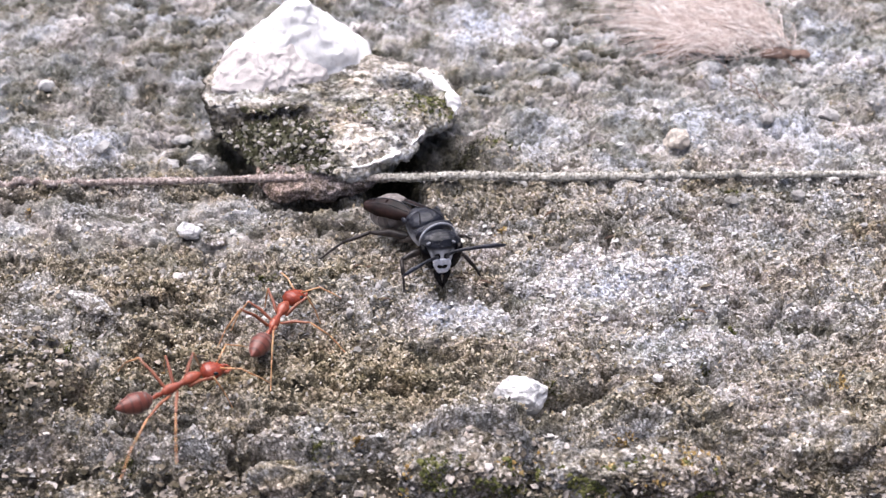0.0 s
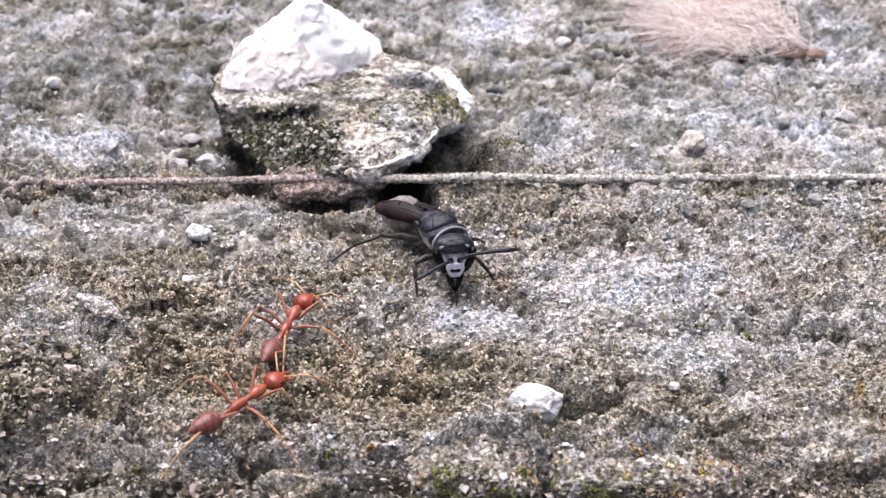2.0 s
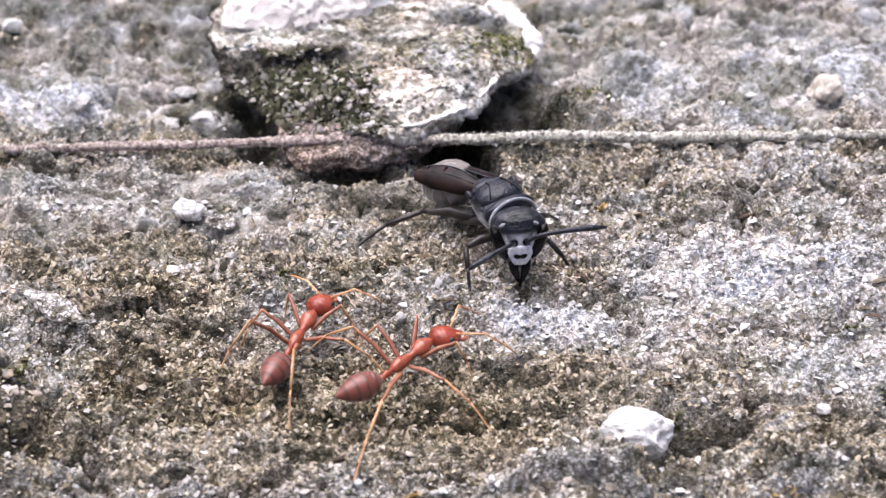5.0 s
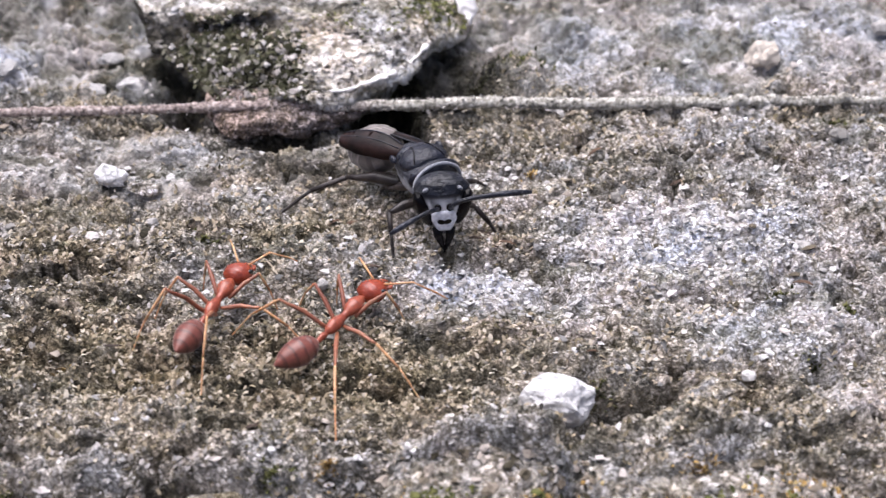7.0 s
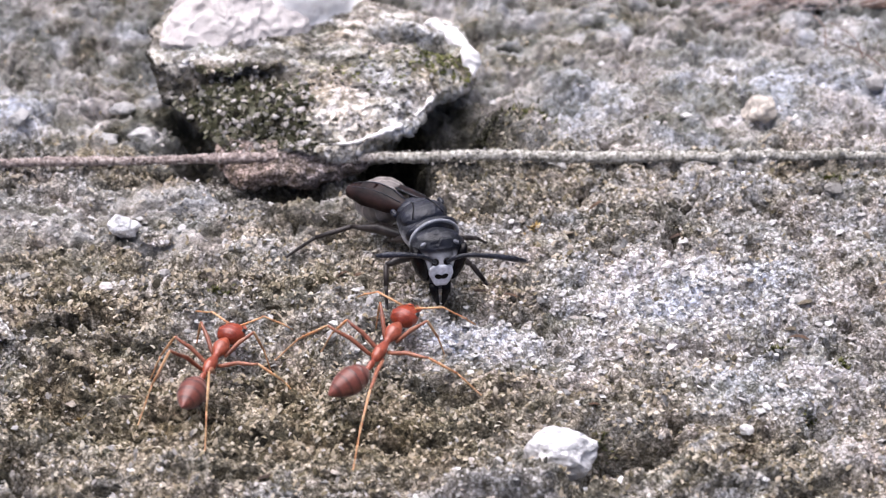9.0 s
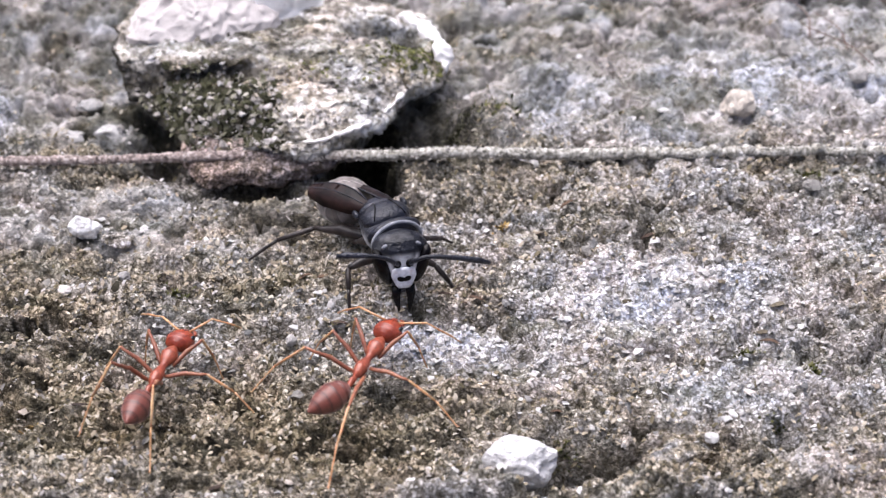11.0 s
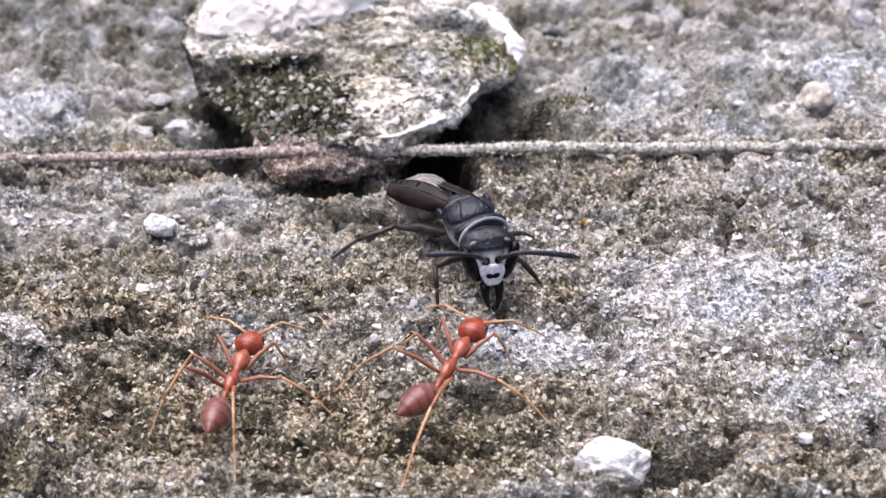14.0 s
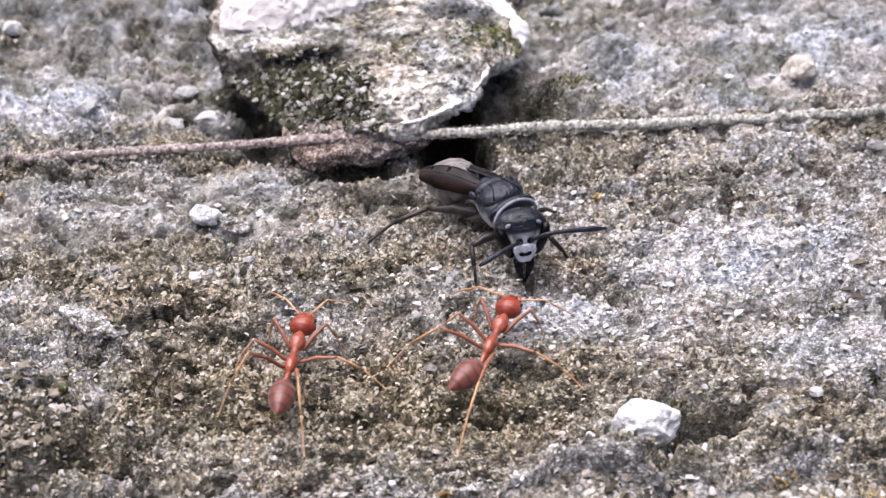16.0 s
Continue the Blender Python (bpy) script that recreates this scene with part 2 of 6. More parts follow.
def crust_material(name, use_stains=True, base=0.30, mossy=0.5, palemix=0.3, grain_size=2.5, pink=0.0, relief=0.26, worms=1.85, granules=3.7, cream=(1.0, 1.0, 1.0), packing=1.0):
    """Weathered concrete or stone: grit in a dusty binder, pale lichen, olive-brown moss."""
    m, n, l, bsdf = material(name)
    c = coords(n)
    fine = noise_node(n, l, c, grain_size, 6.0, 0.70)
    mid = noise_node(n, l, c, 0.7, 5.0, 0.65)
    cells = noise_node(n, l, c, grain_size * 0.85, kind="voronoi")
    cells2 = noise_node(n, l, c, grain_size * 1.8, kind="voronoi")
    binder = ramp(n, l, fine.outputs[0], [(0.34, gray(base * 0.20, 0.06)), (0.44, gray(base * 0.64, 0.06)), (0.53, gray(base * 1.14, 0.055)), (0.64, gray(base * 1.75, 0.03))])
    grain = ramp(n, l, cells.outputs["Color"], [(0.0, gray(0.05, 0.04)), (0.35, gray(0.17, 0.06)), (0.62, gray(0.30, 0.05)), (0.86, gray(0.44, 0.02)), (1.0, gray(0.60, 0.0))])
    patch = ramp(n, l, mid.outputs[0], [(0.38, (0, 0, 0)), (0.58, (1, 1, 1))])
    col = mix(n, l, scalar(n, l, "MULTIPLY", patch, 0.55), binder, grain)
    mossc = ramp(n, l, fine.outputs[0], [(0.34, (0.020, 0.019, 0.011)), (0.43, (0.122, 0.101, 0.060)), (0.52, (0.288, 0.238, 0.153)), (0.64, (0.515, 0.448, 0.350))])
    green = ramp(n, l, mid.outputs[0], [(0.55, (0, 0, 0)), (0.70, (1, 1, 1))])
    mossc = mix(n, l, scalar(n, l, "MULTIPLY", green, 0.35), mossc, (0.11, 0.125, 0.04))
    palec = ramp(n, l, fine.outputs[0], [(0.34, gray(0.22, 0.02)), (0.46, gray(0.47, 0.025)), (0.54, (0.565, 0.57, 0.625)), (0.65, (0.665, 0.67, 0.735))])
    if use_stains:
        fp, fm, fg = attribute(n, "pale"), attribute(n, "moss"), attribute(n, "grit")
    else:
        fm = scalar(n, l, "MULTIPLY", ramp(n, l, mid.outputs[0], [(0.40, (0, 0, 0)), (0.56, (1, 1, 1))]), mossy)
        pn = noise_node(n, l, c, 0.33, 5.0, 0.7)
        fp = scalar(n, l, "MULTIPLY", ramp(n, l, pn.outputs[0], [(0.47, (0, 0, 0)), (0.60, (1, 1, 1))]), palemix)
        fg = None
    col = mix(n, l, fm, col, mossc)
    if fg is not None:
        col = mix(n, l, scalar(n, l, "MULTIPLY", fg, 0.8), col, mix(n, l, 0.68, grain, (0.066, 0.058, 0.036)))
    col = mix(n, l, fp, col, mix(n, l, 1.0, palec, cream, "MULTIPLY"))
    worm = noise_node(n, l, c, worms, 2.5, 0.55)
    curl = ramp(n, l, worm.outputs[0], [(0.36, gray(0.30)), (0.455, gray(0.95)), (0.50, gray(1.0)), (0.545, gray(0.90)), (0.64, gray(0.30))])
    tone = ramp(n, l, curl, [(0.25, (0.42, 0.39, 0.31)), (0.75, gray(1.0)), (1.0, gray(1.16, 0.01))])
    firm = scalar(n, l, "SUBTRACT", 1.0, scalar(n, l, "MULTIPLY", fp, 0.28))  # pale crust is smoother
    col = mix(n, l, firm, col, tone, "MULTIPLY")
    # granules packed edge to edge, each of its own tone, with dark gaps between them
    drift = noise_node(n, l, c, 2.6, 3.0, 0.6)
    bent = n.new("ShaderNodeVectorMath")
    bent.operation = "MULTIPLY_ADD"
    bent.inputs[1].default_value = (0.0006, 0.0006, 0.0006)
    l.new(drift.outputs["Color"], bent.inputs[0])
    l.new(c, bent.inputs[2])
    packed = noise_node(n, l, bent.outputs[0], granules, kind="voronoi")
    gaps = noise_node(n, l, bent.outputs[0], granules, kind="voronoi")
    gaps.feature = "DISTANCE_TO_EDGE"
    each = ramp(n, l, packed.outputs["Color"], [(0.15, gray(0.58, 0.03)), (0.45, gray(1.06)), (0.85, gray(1.40))])
    gap = ramp(n, l, gaps.outputs["Distance"], [(0.0, (0.28, 0.26, 0.215)), (0.10, (0.70, 0.685, 0.65)), (0.24, gray(1.15))])
    where = ramp(n, l, noise_node(n, l, c, 0.30, 3.0, 0.6).outputs[0], [(0.36, gray(0.5)), (0.56, gray(1.0))])
    share = scalar(n, l, "MULTIPLY", scalar(n, l, "MULTIPLY", where, firm), packing)
    if use_stains:  # beyond the rootlet the grains are blurred by a thicker crust
        share = scalar(n, l, "MULTIPLY", share, scalar(n, l, "SUBTRACT", 1.0, scalar(n, l, "MULTIPLY", attribute(n, "coarse"), 0.75)))
    col = mix(n, l, share, col, mix(n, l, 1.0, col, mix(n, l, 1.0, each, gap, "MULTIPLY"), "MULTIPLY"))
    if use_stains:
        # beyond the rootlet the lichen grows in larger, rounder patches
        blot = noise_node(n, l, c, 0.46, 4.0, 0.54)
        patchy = ramp(n, l, blot.outputs[0], [(0.37, (0.070, 0.070, 0.052)), (0.47, (0.19, 0.192, 0.175)), (0.55, (0.385, 0.38, 0.38)), (0.66, (0.67, 0.66, 0.675))])
        patchy = mix(n, l, 0.25, patchy, tone, "MULTIPLY")
        col = mix(n, l, scalar(n, l, "MULTIPLY", scalar(n, l, "SUBTRACT", 1.0, scalar(n, l, "MULTIPLY", fp, 0.8)), scalar(n, l, "MULTIPLY", attribute(n, "coarse"), 0.75)), col, patchy)
        # smooth trowelled band, streaked along its length
        long = n.new("ShaderNodeVectorMath")
        long.operation = "MULTIPLY"
        long.inputs[1].default_value = (0.16, 1.0, 0.3)
        l.new(c, long.inputs[0])
        st = noise_node(n, l, long.outputs[0], 1.5, 5.0, 0.68)
        streaky = ramp(n, l, st.outputs[0], [(0.34, (0.075, 0.072, 0.062)), (0.44, (0.23, 0.22, 0.195)), (0.54, (0.36, 0.348, 0.33)), (0.66, (0.56, 0.545, 0.525))])
        col = mix(n, l, scalar(n, l, "MULTIPLY", attribute(n, "trowel"), 0.85), col, streaky)
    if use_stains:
        # near-black for damp moss and for shade painted into hollows and pits
        col = mix(n, l, attribute(n, "soil_shade"), col, ramp(n, l, fine.outputs[0], [(0.38, (0.006, 0.005, 0.003)), (0.52, (0.020, 0.018, 0.011)), (0.66, (0.075, 0.067, 0.043))]))
    hue = noise_node(n, l, c, 0.24, 3.0, 0.6)
    col = mix(n, l, 1.0, col, ramp(n, l, hue.outputs[0], [(0.36, (0.95, 1.0, 1.08)), (0.50, (1.02, 1.02, 1.01)), (0.62, (1.07, 1.02, 1.0))]), "MULTIPLY")
    if pink:
        col = mix(n, l, 1.0, col, (1 + pink, 1 - 0.4 * pink, 1 - 0.3 * pink), "MULTIPLY")
    if use_stains:
        broad = noise_node(n, l, long.outputs[0], 0.55, 4.0, 0.6)
        col = mix(n, l, 1.0, col, ramp(n, l, broad.outputs[0], [(0.36, (0.70, 0.70, 0.62)), (0.50, gray(1.03)), (0.64, (1.22, 1.21, 1.21))]), "MULTIPLY")
    pits = ramp(n, l, cells2.outputs["Distance"], [(0.0, (1, 1, 1)), (0.55, (0.35, 0.35, 0.35)), (0.9, (0, 0, 0))])
    l.new(col, bsdf.inputs["Base Color"])
    bsdf.inputs["Roughness"].default_value = 0.92
    bsdf.inputs["Specular IOR Level"].default_value = 0.25
    h = mix(n, l, 0.45, mix(n, l, 0.5, fine.outputs[0], pits), mix(n, l, 0.6, curl, gap))
    bump_node(n, l, bsdf, h, relief, 1.0)
    return m


GROUND = crust_material("weathered_concrete")
STONE = crust_material("lichened_stone", False, 0.30, 0.75, 0.8)
STONE_CRUST = crust_material("lichened_stone_crust", True, 0.30, grain_size=1.7, relief=0.24, worms=1.5, granules=2.0, cream=(1.03, 1.0, 0.90), packing=0.5)


def speckled(name, stops, rough=0.85, spec=0.3, scale=4.0, bump=0.05, island=True, sub=0.0):
    """Small pieces whose colour varies from piece to piece, with a grain of their own."""
    m, n, l, bsdf = material(name)
    c = coords(n)
    if island:
        vary = n.new("ShaderNodeNewGeometry").outputs["Random Per Island"]
    else:
        vary = n.new("ShaderNodeObjectInfo").outputs["Random"]
    col = ramp(n, l, vary, stops)
    t = noise_node(n, l, c, scale, 5.0, 0.65)
    tone = ramp(n, l, t.outputs[0], [(0.30, gray(0.55)), (0.50, gray(1.0)), (0.75, gray(1.08))])
    l.new(mix(n, l, 1.0, col, tone, "MULTIPLY"), bsdf.inputs["Base Color"])
    bsdf.inputs["Roughness"].default_value, bsdf.inputs["Specular IOR Level"].default_value = rough, spec
    if sub:
        bsdf.inputs["Subsurface Weight"].default_value = sub
        bsdf.inputs["Subsurface Radius"].default_value = (0.0004, 0.0002, 0.0001)
    bump_node(n, l, bsdf, t.outputs[0], bump, 1.0)
    return m


GRIT = speckled("mixed_grit", [(0.0, (0.020, 0.018, 0.011)), (0.3, (0.080, 0.067, 0.042)), (0.6, (0.215, 0.180, 0.138)), (0.85, (0.40, 0.355, 0.315)), (1.0, (0.60, 0.56, 0.54))], 0.85, 0.25)
PALE_GRIT = speckled("white_grit", [(0.0, (0.10, 0.10, 0.097)), (0.3, (0.26, 0.25, 0.24)), (0.65, (0.42, 0.405, 0.39)), (1.0, (0.62, 0.605, 0.595))], 0.6, 0.35)
CRUMB = speckled("grey_crumbs", [(0.0, (0.04, 0.037, 0.033)), (0.2, (0.125, 0.115, 0.10)), (0.5, (0.27, 0.25, 0.228)), (0.78, (0.365, 0.34, 0.32)), (1.0, (0.53, 0.505, 0.485))], 0.9, 0.2)
MOSS_CRUMB = speckled("olive_crumbs", [(0.0, (0.030, 0.026, 0.014)), (0.2, (0.115, 0.098, 0.058)), (0.5, (0.268, 0.224, 0.152)), (0.78, (0.398, 0.338, 0.258)), (1.0, (0.48, 0.44, 0.36))], 0.9, 0.2)
DARK_MOSS = speckled("dark_olive_crumbs", [(0.0, (0.014, 0.014, 0.007)), (0.4, (0.045, 0.045, 0.022)), (0.75, (0.10, 0.098, 0.062)), (0.93, (0.20, 0.19, 0.145)), (1.0, (0.40, 0.375, 0.32))], 0.9, 0.2)
WHITE_GRAIN = speckled("white_pebble", [(0.0, (0.20, 0.19, 0.17)), (0.6, (0.34, 0.325, 0.31)), (1.0, (0.54, 0.53, 0.515))], 0.8, 0.3, 3.0, 0.10, False)
CHALKY = speckled("white_crumbly_pebble", [(0.0, (0.70, 0.685, 0.68)), (1.0, (0.74, 0.73, 0.725))], 0.9, 0.2, 1.9, 0.45, False)
MOSS = speckled("green_moss", [(0.0, (0.030, 0.036, 0.010)), (0.5, (0.088, 0.093, 0.026)), (1.0, (0.18, 0.175, 0.065))], 0.85, 0.25)
OCHRE = speckled("ochre_lichen", [(0.0, (0.20, 0.12, 0.04)), (0.5, (0.34, 0.23, 0.085)), (1.0, (0.44, 0.35, 0.17))], 0.9, 0.2)


# ---- builders: meshes are written in mm and stored in metres ----
def mesh_of(name, verts, faces, mat, smooth_faces=True):
    me = bpy.data.meshes.new(name)
    me.from_pydata((np.asarray(verts, float) * MM).tolist(), [], [tuple(map(int, f)) for f in faces])
    me.polygons.foreach_set("use_smooth", [smooth_faces] * len(me.polygons))
    me.materials.append(mat)
    me.update()
    return me


def part(name, geometry, mat, parent=None, label="", flat=False, at=None):
    """One mesh object under a thing or a part. geometry: (verts, faces) in mm."""
    verts, faces = geometry
    ob = new(name, mesh_of(name, verts, faces, mat, not flat))
    if parent is not None:
        ob.parent = parent
    if at is not None:
        ob.location = Vector(at) * MM
    return tagged(ob, label)


def thing(name, label, category, group="", kind="", at=(0, 0, 0)):
    ob = new(name)
    ob.empty_display_size = 0.001
    ob.location = Vector(at) * MM
    return tagged(ob, label, category, group, kind)


def joined(*pieces):
    verts, faces, n = [], [], 0
    for v, f in pieces:
        v = np.asarray(v, float)
        verts.append(v)
        faces += [tuple(i + n for i in face) for face in f]
        n += len(v)
    return np.concatenate(verts), faces


def frame_of(axis, up=(0, 0, 1)):
    a = np.asarray(axis, float) / np.linalg.norm(axis)
    s = np.cross(a, up)
    if np.linalg.norm(s) < 1e-6:
        s = np.cross(a, (1, 0, 0))
    s = s / np.linalg.norm(s)
    return a, s, np.cross(s, a)


def loft(points, radii, seg=12, up=(0, 0, 1), cap=True):
    """A tube through points; each radius is a number or (side, above, below)."""
    p = np.asarray(points, float)
    tang = np.gradient(p, axis=0)
    ang = np.linspace(0, 2 * math.pi, seg, endpoint=False)
    verts, faces = [], []
    for k in range(len(p)):
        a, s, u = frame_of(tang[k], up)
        r = radii[k]
        rs, ra, rb = (r, r, r) if np.isscalar(r) else r
        sin = np.sin(ang)
        tall = np.where(sin > 0, ra, rb) * sin
        verts.append(p[k] + np.outer(np.cos(ang) * rs, s) + np.outer(tall, u))
    n = len(p)
    for k in range(n - 1):
        for j in range(seg):
            a, b = k * seg + j, k * seg + (j + 1) % seg
            faces.append((a, b, b + seg, a + seg))
    verts = np.concatenate(verts)
    if cap:
        faces += [tuple(range(seg))[::-1], tuple(range((n - 1) * seg, n * seg))]
    return verts, faces


def body(p0, p1, profile, seg=28, steps=40, up=(0, 0, 1), wiggle=0.0, bend=(0, 0, 0)):
    """A rounded body along p0-p1 with a profile of (s, side, above, below)."""
    prof = np.array(profile, float)
    s = 0.5 - 0.5 * np.cos(np.linspace(0, math.pi, steps))
    s = np.unique(np.concatenate([s, prof[:, 0]]))
    cols = [np.interp(s, prof[:, 0], prof[:, k]) for k in (1, 2, 3)]
    p0, p1 = np.asarray(p0, float), np.asarray(p1, float)
    pts = p0 + np.outer(s, p1 - p0) + np.outer(4 * s * (1 - s), bend)
    v, f = loft(pts, list(zip(*cols)), seg, up)
    if wiggle:
        v = v + wiggle * np.stack([fbm(v[:, 0] * 2 + 7 * k, v[:, 1] * 2, v[:, 2] * 2, 3) for k in range(3)], 1)
    return v, f


def round_profile(side, above, below, n=9, blunt=1.0):
    """An ellipsoid's profile."""
    out = []
    for k in range(n):
        s = k / (n - 1)
        r = max(1 - abs(2 * s - 1) ** (2 * blunt), 0.0) ** 0.5
        out.append((s, max(side * r, 0.01), max(above * r, 0.01), max(below * r, 0.01)))
    return out


def ball(c, axis, r, seg=18, up=(0, 0, 1)):
    """An ellipsoid: r = (along axis, sideways, upwards)."""
    a, _, _ = frame_of(axis, up)
    c = np.asarray(c, float)
    return body(c - a * r[0], c + a * r[0], round_profile(r[1], r[2], r[2], 13), seg, 18, up)


def rough_stone(size, seed, amp=0.22, sub=3, facet=0.5):
    """A broken pebble: an icosphere cut by a few planes, then roughened. size: half extents in mm."""
    bm = bmesh.new()
    bmesh.ops.create_icosphere(bm, subdivisions=sub, radius=1.0)
    v = np.array([q.co[:] for q in bm.verts])
    f = [tuple(q.index for q in face.verts) for face in bm.faces]
    bm.free()
    r = np.random.default_rng(seed)
    for _ in range(9):
        nrm = r.normal(size=3)
        nrm /= np.linalg.norm(nrm)
        d = r.uniform(0.62, 0.85)
        over = np.maximum(v @ nrm - d, 0)
        v = v - np.outer(over * facet * 1.7, nrm)
    k = seed * 3.7
    d = 1 + amp * fbm(v[:, 0] * 1.6 + k, v[:, 1] * 1.6, v[:, 2] * 1.6, 4, 0.55)
    return v * d[:, None] * np.asarray(size, float), f


# ---- the ground: one sheet, fine where it is seen close ----
def spread(lo, hi, step, reach):
    core = np.arange(lo, hi + step, step)
    out, d = [], step
    while sum(out) < reach:
        d *= 1.28
        out.append(d)
    far = np.cumsum(out)
    return np.concatenate([(core[0] - far)[::-1], core, core[-1] + far])


def build_ground():
    xs, ys = spread(-36, 42, 0.15, 4000), spread(-29, 36, 0.15, 4000)
    gx, gy = np.meshgrid(xs, ys)
    z = ground_height(gx, gy)
    nx, ny = len(xs), len(ys)
    jx = 0.07 * vnoise(gx / 0.31, gy / 0.31, 3.0) * (np.hypot(gx, gy) < 60)
    verts = np.stack([gx + jx, gy, z], -1).reshape(-1, 3) * MM
    i = np.arange(nx * ny).reshape(ny, nx)
    quads = np.stack([i[:-1, :-1], i[:-1, 1:], i[1:, 1:], i[1:, :-1]], -1).reshape(-1, 4)
    me = bpy.data.meshes.new("ground")
    me.vertices.add(len(verts))
    me.vertices.foreach_set("co", verts.ravel())
    me.loops.add(quads.size)
    me.loops.foreach_set("vertex_index", quads.ravel())
    me.polygons.add(len(quads))
    me.polygons.foreach_set("loop_start", np.arange(0, quads.size, 4))
    me.polygons.foreach_set("use_smooth", np.ones(len(quads), bool))
    me.update(calc_edges=True)
    for name, val in zip(("pale", "moss", "grit", "soil_shade"), stains(gx, gy)):
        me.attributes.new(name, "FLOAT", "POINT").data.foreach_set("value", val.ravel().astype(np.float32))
    coarse = smooth(6.5, 13.0, gy + 2.0 * vnoise(gx / 6.0, gy / 6.0, 2.0))
    me.attributes.new("coarse", "FLOAT", "POINT").data.foreach_set("value", coarse.ravel().astype(np.float32))
    me.attributes.new("trowel", "FLOAT", "POINT").data.foreach_set("value", trowel(gx, gy).ravel().astype(np.float32))
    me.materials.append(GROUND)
    return tagged(new("ground", me), "weathered grey concrete crusted with lichen, moss and grit", "ground", kind="structure")


build_ground()


# ---- broken stone, lofted level by level ----
def ring(points, n):
    """A closed smooth loop through plan points, n samples."""
    p = np.asarray(points, float)
    k = len(p)
    t = np.linspace(0, k, n, endpoint=False)
    i = t.astype(int)
    f = (t - i)[:, None]
    a, b, c, d = (p[(i + q) % k] for q in (-1, 0, 1, 2))
    return b + 0.5 * f * (c - a + f * (2 * a - 5 * b + 4 * c - d + f * (3 * (b - c) + d - a)))


def level_stone(levels, n=110, between=7, amp=0.35, seed=1.0, size=2.2):
    """levels: (z list or z, plan points), bottom to top; every level has the same number of points in the same order."""
    loops = []
    for z, pts in levels:
        q = np.array([(x, y, z + (w[0] if w else 0)) for x, y, *w in pts], float)
        loops.append(ring(q, n))
    stack = []
    for a, b in zip(loops[:-1], loops[1:]):
        for k in range(between):
            stack.append(a + (b - a) * (k / between))
    stack.append(loops[-1])
    v = np.concatenate(stack)
    rows = len(stack)
    c0, c1 = stack[0].mean(0), stack[-1].mean(0)
    faces = []
    for r in range(rows - 1):
        for j in range(n):
            a, b = r * n + j, r * n + (j + 1) % n
            faces.append((a, b, b + n, a + n))
    # caps in shrinking rings, so that they take the roughness too
    def cap(loop, centre, base, flip):
        nonlocal v
        last = base
        for f in (0.8, 0.6, 0.4, 0.2):
            v = np.concatenate([v, centre + (loop - centre) * f])
            cur = len(v) - n
            for j in range(n):
                q = (last + j, last + (j + 1) % n, cur + (j + 1) % n, cur + j)
                faces.append(q[::-1] if flip else q)
            last = cur
        v = np.concatenate([v, centre[None]])
        for j in range(n):
            q = (last + j, last + (j + 1) % n, len(v) - 1)
            faces.append(q[::-1] if flip else q)
    cap(stack[-1], c1, (rows - 1) * n, False)
    cap(stack[0], c0, 0, True)
    off = np.stack([fbm(v[:, 0] / size + seed + 11 * k, v[:, 1] / size, v[:, 2] / size, 4, 0.6) for k in range(3)], 1)
    off2 = np.stack([fbm(v[:, 0] / 0.55 + seed + 13 * k, v[:, 1] / 0.55, v[:, 2] / 0.55, 3, 0.6) for k in range(3)], 1)
    return v + amp * off + 0.5 * amp * off2, faces


def chalk_material(name, tint):
    m, n, l, bsdf = material(name)
    c = coords(n)
    t = noise_node(n, l, c, 1.4, 6.0, 0.7)
    big = noise_node(n, l, c, 0.25, 4.0, 0.6)
    col = ramp(n, l, t.outputs[0], [(0.28, (0.55, 0.53, 0.51)), (0.42, (0.86, 0.85, 0.84)), (0.65, (0.95, 0.94, 0.93))])
    col = mix(n, l, scalar(n, l, "MULTIPLY", ramp(n, l, big.outputs[0], [(0.55, (0, 0, 0)), (0.70, (1, 1, 1))]), 0.4), col, (0.45, 0.40, 0.35))
    l.new(mix(n, l, 1.0, col, tint, "MULTIPLY"), bsdf.inputs["Base Color"])
    bsdf.inputs["Roughness"].default_value = 0.9
    bump_node(n, l, bsdf, t.outputs[0], 0.12)
    return m


CHALK = chalk_material("white_chalky_stone", (1.0, 0.99, 0.98))
PLASTER = chalk_material("pinkish_plaster", (0.56, 0.525, 0.515))
LIP = chalk_material("white_stone_lip", (0.86, 0.84, 0.83))
UNDER = crust_material("pinkish_mortar", False, 0.21, 0.3, 0.12, 1.6, 0.09, 0.25)


def crusted(ob, pale, moss, grit, soil_shade):
    for name, val in (("pale", pale), ("moss", moss), ("grit", grit), ("soil_shade", soil_shade)):
        ob.data.attributes.new(name, "FLOAT", "POINT").data.foreach_set("value", np.clip(val, 0, 1).astype(np.float32))
    return ob


